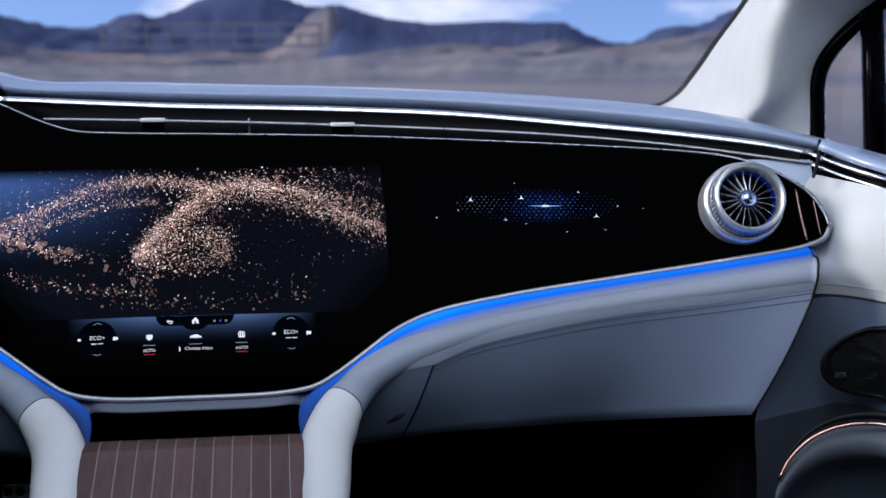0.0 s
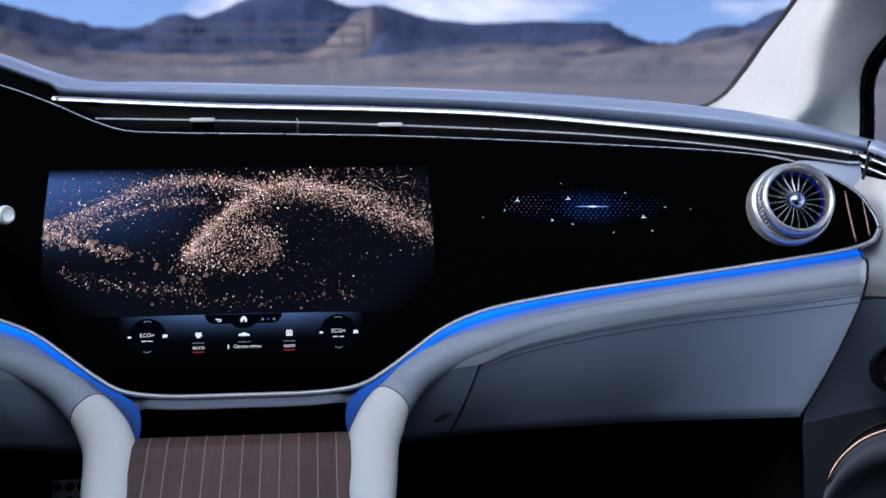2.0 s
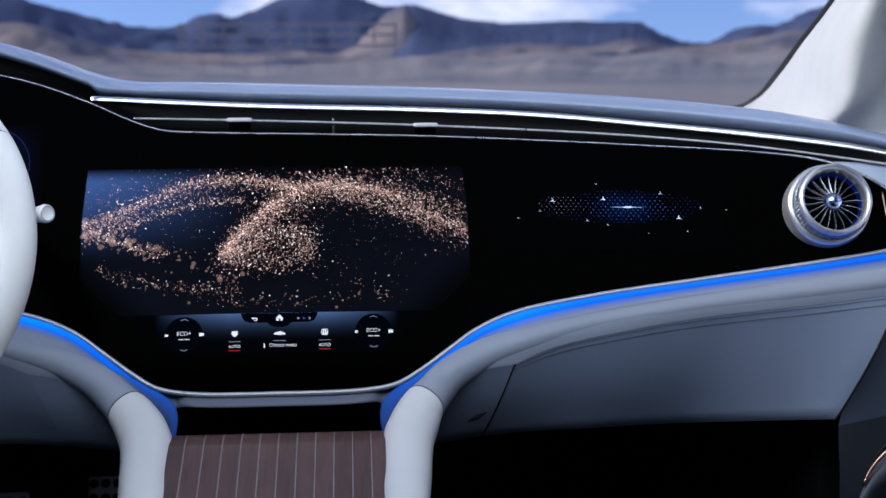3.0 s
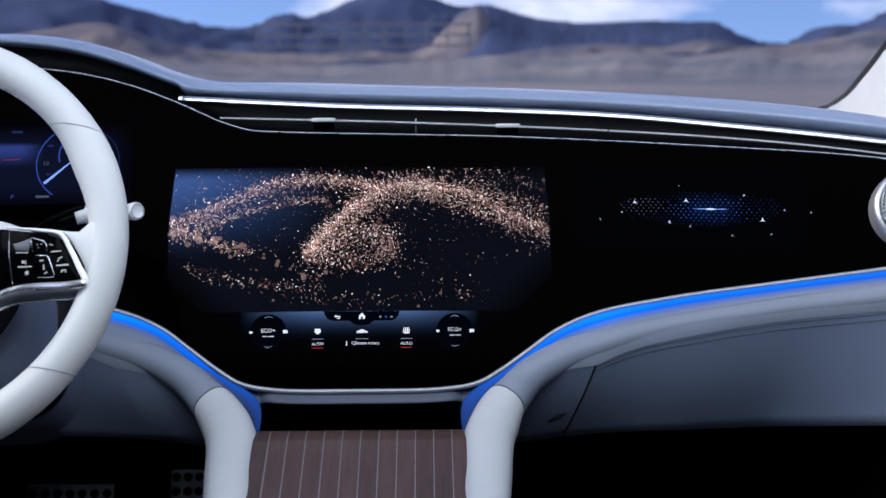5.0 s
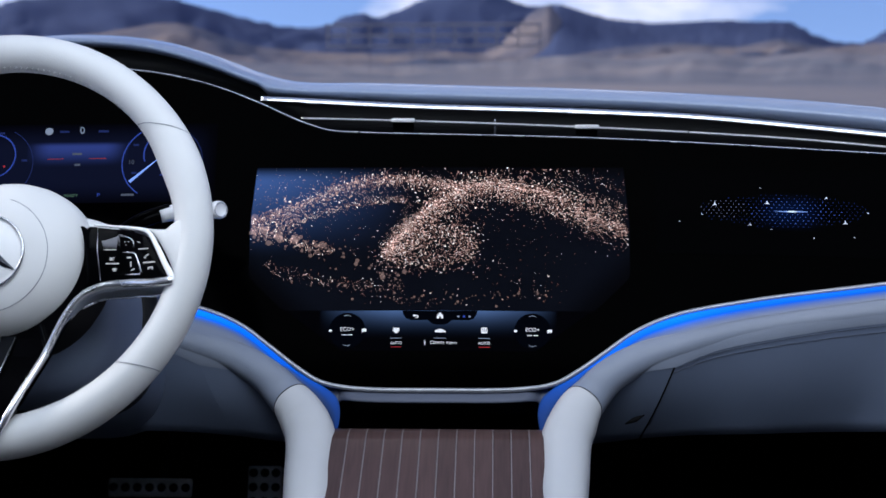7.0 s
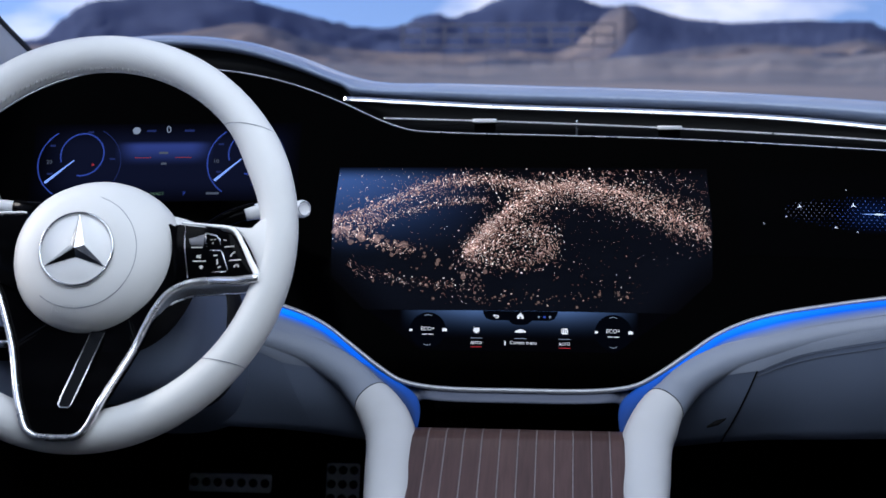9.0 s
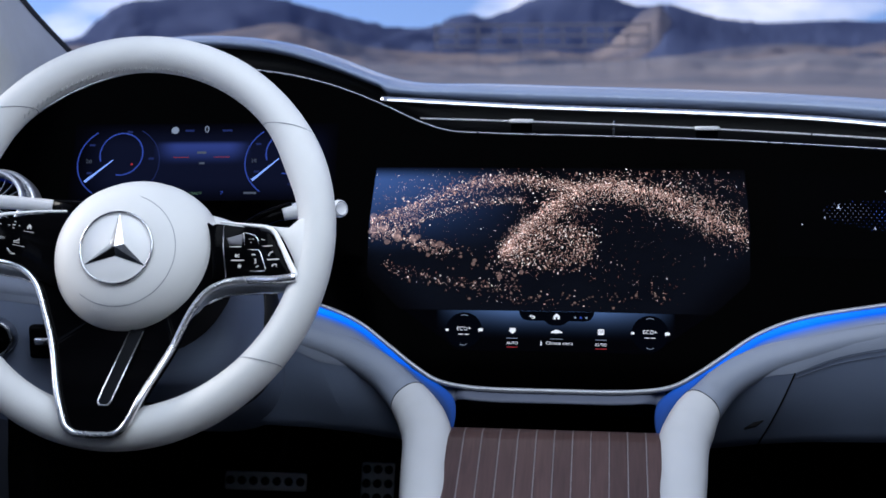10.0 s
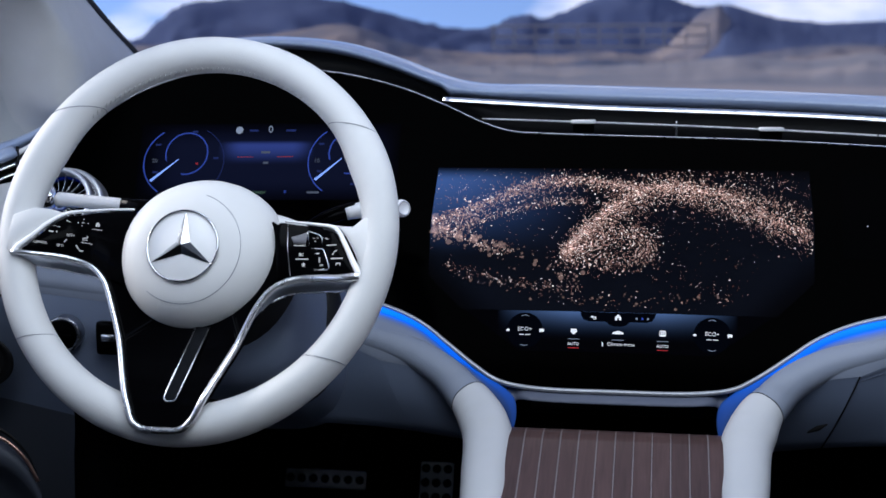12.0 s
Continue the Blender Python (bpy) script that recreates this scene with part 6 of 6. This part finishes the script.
        for q in ((-0.1205, 0.0068, 0.0026, 0.0009, -0.2), (-0.1222, 0.0075, 0.0014, 0.0014, 0.5), (-0.1080, 0.0066, 0.0030, 0.0011, 0.0), (-0.1075, 0.0098, 0.0013, 0.0010, 0.0), (-0.1085, 0.0036, 0.0013, 0.0010, 0.0), (-0.1125, 0.0062, 0.0011, 0.0013, 0.0), (-0.1030, 0.0062, 0.0011, 0.0013, 0.0),
                  (-0.1350, -0.0040, 0.0050, 0.0017, -0.1), (-0.1302, -0.0040, 0.0010, 0.0028, 0.0), (-0.1048, -0.0082, 0.0052, 0.0010, 0.1), (-0.1020, -0.0072, 0.0014, 0.0020, 0.0), (-0.1040, -0.0100, 0.0060, 0.0008, -0.1),
                  (-0.1110, -0.0165, 0.0012, 0.0044, 0.6), (-0.1095, -0.0185, 0.0036, 0.0010, -0.6), (-0.1065, -0.0205, 0.0052, 0.0012, -0.1), (-0.0935, 0.0002, 0.0120, 0.0006, -0.15), (-0.1020, -0.0130, 0.0130, 0.0006, -0.15), (-0.1310, 0.0012, 0.0090, 0.0004, -0.1)):
            ink(*q)
        part("symbol", plate([(-0.0018, -0.0022), (-0.0006, -0.0022), (-0.0006, -0.0006), (0.0006, -0.0006), (0.0006, -0.0022), (0.0018, -0.0022), (0.0020, 0.0004), (0.0, 0.0026), (-0.0020, 0.0004)], 0.0003, WM @ Matrix.Translation((-0.0935, 0.0050, 0.0062))), PAD_INK, pad, "", False)
        ink(-0.1218, -0.0118, 0.0010, 0.0056, -0.6)

# ---- steering column, stalks ----
col = thing("steering_column", "blue-grey column shroud with chrome stalks behind the wheel", "steering column", (-0.379, -0.08, 0.56))
CM = WM @ Matrix.Translation((0, -0.055, 0))
rows = []
for z, wx, wy in ((-0.075, 0.070, 0.055), (-0.080, 0.082, 0.066), (-0.095, 0.088, 0.073), (-0.14, 0.092, 0.078), (-0.20, 0.095, 0.082), (-0.30, 0.10, 0.09)):
    rows.append([CM @ Vector((wx * math.copysign(abs(math.cos(a)) ** 0.7, math.cos(a)), wy * math.copysign(abs(math.sin(a)) ** 0.7, math.sin(a)), z)) for a in np.linspace(0, 2 * math.pi, 49)[:-1]])
bm, vs = sheet(rows, True)
bm.faces.new(vs[0])
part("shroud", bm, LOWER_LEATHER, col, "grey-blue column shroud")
rows = []
for z, k in ((-0.150, 1.0), (-0.150, 1.04), (-0.20, 1.06)):
    rows.append([CM @ Vector((0.092 * k * math.copysign(abs(math.cos(a)) ** 0.7, math.cos(a)), 0.079 * k * math.copysign(abs(math.sin(a)) ** 0.7, math.sin(a)), z)) for a in np.linspace(0, 2 * math.pi, 49)[:-1]])
part("gaiter", sheet(rows, True)[0], MATT_BLACK, col, "black gap ring round the column")
part("wheel_neck", lathe([(0.060, -0.03), (0.074, -0.045), (0.078, -0.09)], 40, HUB), MATT_BLACK, col)
stalk_run = spline([(-0.31, -0.115, 0.605), (-0.285, -0.112, 0.617), (-0.262, -0.105, 0.624), (-0.23, -0.092, 0.626)], 20)
stk = part("gear_stalk", tube(stalk_run[:12], list(np.linspace(0.0045, 0.0060, 12)), list(np.linspace(0.0045, 0.0070, 12)), 14), GLOSS_BLACK, col, "black gear stalk with a silver end")
part("stalk_end", tube(stalk_run[10:], list(np.linspace(0.0062, 0.0085, 10)), list(np.linspace(0.0072, 0.0105, 10)), 14), STRIP_METAL, stk, "bright silver end of the stalk")
kd = Vector((0.72, -0.66, 0.12)).normalized()
km = Matrix.Translation((-0.2170, -0.086, 0.6255)) @ kd.to_track_quat("Z", "Y").to_matrix().to_4x4() @ Matrix.Scale(0.86, 4)
part("stalk_knob", lathe([(0.0085, -0.018), (0.0100, -0.006), (0.0108, 0.0), (0.0100, 0.004), (0.0080, 0.0050), (0.0076, 0.0046), (0.0, 0.0044)], 32, km), STRIP_METAL, stk, "bright silver knob")
part("knob_ring", lathe([(0.0078, 0.0049), (0.0084, 0.0056), (0.0088, 0.0050)], 32, km), DARK_METAL, stk)
part("stalk_sleeve", tube(spline([(-0.335, -0.12, 0.59), (-0.315, -0.118, 0.606), (-0.29, -0.115, 0.622), (-0.262, -0.105, 0.6315)], 14), 0.004, 0.003, 8), GLOSS_BLACK, stk)
st2 = part("wiper_stalk", tube(spline([(-0.47, -0.115, 0.622), (-0.51, -0.118, 0.629), (-0.55, -0.120, 0.632), (-0.575, -0.122, 0.634)], 16), list(np.linspace(0.010, 0.008, 16)), list(np.linspace(0.0055, 0.0075, 16)), 12, 3), STRIP_METAL, col, "satin silver wiper stalk")
part("stalk_cap", tube([(-0.574, -0.124, 0.634), (-0.580, -0.1245, 0.635), (-0.592, -0.125, 0.637), (-0.596, -0.125, 0.6375)], [0.008, 0.0125, 0.0125, 0.009], [0.008, 0.0125, 0.0125, 0.009], 18), BRIGHT_CHROME, st2, "chrome end cap")
part("stalk_root", tube([(-0.44, -0.11, 0.616), (-0.48, -0.115, 0.625), (-0.505, -0.118, 0.629)], [0.016, 0.014, 0.011], [0.012, 0.010, 0.008], 12, 3), GLOSS_BLACK, st2)

# switches on the knee panel
sw = thing("light_switch", "round black rotary light switch with silver rim", "switch", (-0.575, -0.11, 0.489))
smx = look((-0.577, -0.118, 0.489), (-0.50, -0.9, 0.50)) @ Matrix.Rotation(math.pi, 4, "Y")
part("switch_ring", lathe([(0.020, -0.012), (0.020, 0.002), (0.0175, 0.005), (0.016, 0.003)], 36, smx), DARK_METAL, sw, "dark silver ring")
part("switch_face", lathe([(0.0165, 0.002), (0.012, 0.004), (0.0, 0.0035)], 30, smx), GLOSS_BLACK, sw)
part("switch_grip", block((0, 0, 0.007), (0.026, 0.006, 0.009), 0.002, smx), GLOSS_BLACK, sw, "raised black grip")
pb = thing("parking_brake_switch", "small black switch with a silver lever", "switch", (-0.530, -0.11, 0.485))
part("switch_well", block((-0.530, -0.106, 0.485), (0.028, 0.012, 0.036), 0.004), GLOSS_BLACK, pb)
part("switch_lever", block((-0.527, -0.116, 0.487), (0.016, 0.006, 0.008), 0.002), BRIGHT_CHROME, pb, "silver lever")

# ---- centre console ----
con = thing("centre_console", "sloping console of striped dark wood between white padded legs", "console", (0, -0.3, 0.0))


def ramp_z(y):
    return 0.4065 + (y + 0.09) * 0.45


part("body", block((0, -0.42, 0.14), (0.23, 0.80, 0.24), 0.01), MATT_BLACK, con)
bm, _ = sheet([[(x, y, ramp_z(y) - 0.004) for x in (-0.118, 0.118)] for y in (-0.13, -0.3, -0.5)])
part("base", bm, MATT_BLACK, con)
part("lid", sheet([[(x, y, 0.384) for x in np.linspace(-0.104, 0.108, 12)] for y in np.linspace(0.04, -0.066, 8)])[0], GLASS_BLACK, con, "black sheet between the ledge and the wood")
SLAT_RUN = [(y, ramp_z(y)) for y in np.linspace(-0.50, -0.115, 12)] + [(-0.115 + d, ramp_z(-0.115) + 0.45 * d - 10.3 * d * d) for d in np.linspace(0.002, 0.054, 22)]


def slat_strip(cx, wide, drop=0.0):
    """A strip along the console that rolls over at its far end."""
    a, b = cx - wide / 2, cx + wide / 2
    bm, _ = sheet([[(a, y, z - drop), (b, y, z - drop)] for y, z in SLAT_RUN])
    for x in (a, b):
        sheet([[(x, y, z - drop), (x, y, z - drop - 0.005)] for y, z in SLAT_RUN], bm=bm)
    return bm


step = 0.0183
for k in range(12):
    cx = 0.0045 + (k - 5.5) * step
    wide, shift = (step - 0.0016 + 0.010, math.copysign(0.005, k - 5.5)) if k in (0, 11) else (step - 0.0016, 0.0)
    part("wood_slat", slat_strip(cx + shift, wide), WOOD, con)
for k in range(11):
    cx = 0.0045 + (k - 5) * step
    part("inlay_line", slat_strip(cx, 0.0010, -0.0002), INLAY, con)


# ---- pedals ----
def pedal(name, label, x0, x1, z0, z1, y, cols, rws):
    ob = thing(name, label, "pedal", ((x0 + x1) / 2, y, 0), "pedals")
    w, h = x1 - x0, z1 - z0
    mm = Matrix.Translation(((x0 + x1) / 2, y, (z0 + z1) / 2)) @ Matrix.Rotation(radians(-22), 4, "X")
    part("plate", block((0, 0, 0), (w, 0.008, h), 0.003, mm), PEDAL_METAL, ob, "brushed metal plate")
    part("arm", tube([mm @ Vector((0, 0.006, h * 0.3)), mm @ Vector((0, 0.08, h * 0.6)), (x0 + w / 2, y + 0.25, z1 + 0.10), (x0 + w / 2, y + 0.40, z1 + 0.12)], 0.010, 0.008), CARPET, ob)
    for i in range(cols):
        for j in range(rws):
            x = (i + 0.5) / cols * w - w / 2
            z = (j + 0.5) / rws * h - h / 2
            part("stud", lathe([(0.0062, 0.0), (0.0058, 0.003), (0.0, 0.0036)], 14, mm @ Matrix.Translation((x, -0.004, z)) @ Matrix.Rotation(math.pi / 2, 4, "X")), RUBBER, ob)
    return ob


PEDAL_METAL = mat("brushed_steel", (0.90, 0.91, 0.92), 0.45, metal=0.25, var=0.1, scale=80)
pedal("brake_pedal", "wide brushed steel brake pedal with black rubber studs", -0.4735, -0.3563, 0.180, 0.2055, 0.35, 7, 1)
pedal("accelerator_pedal", "upright brushed steel accelerator pedal with black rubber studs", -0.281, -0.234, 0.105, 0.2225, 0.35, 3, 6)
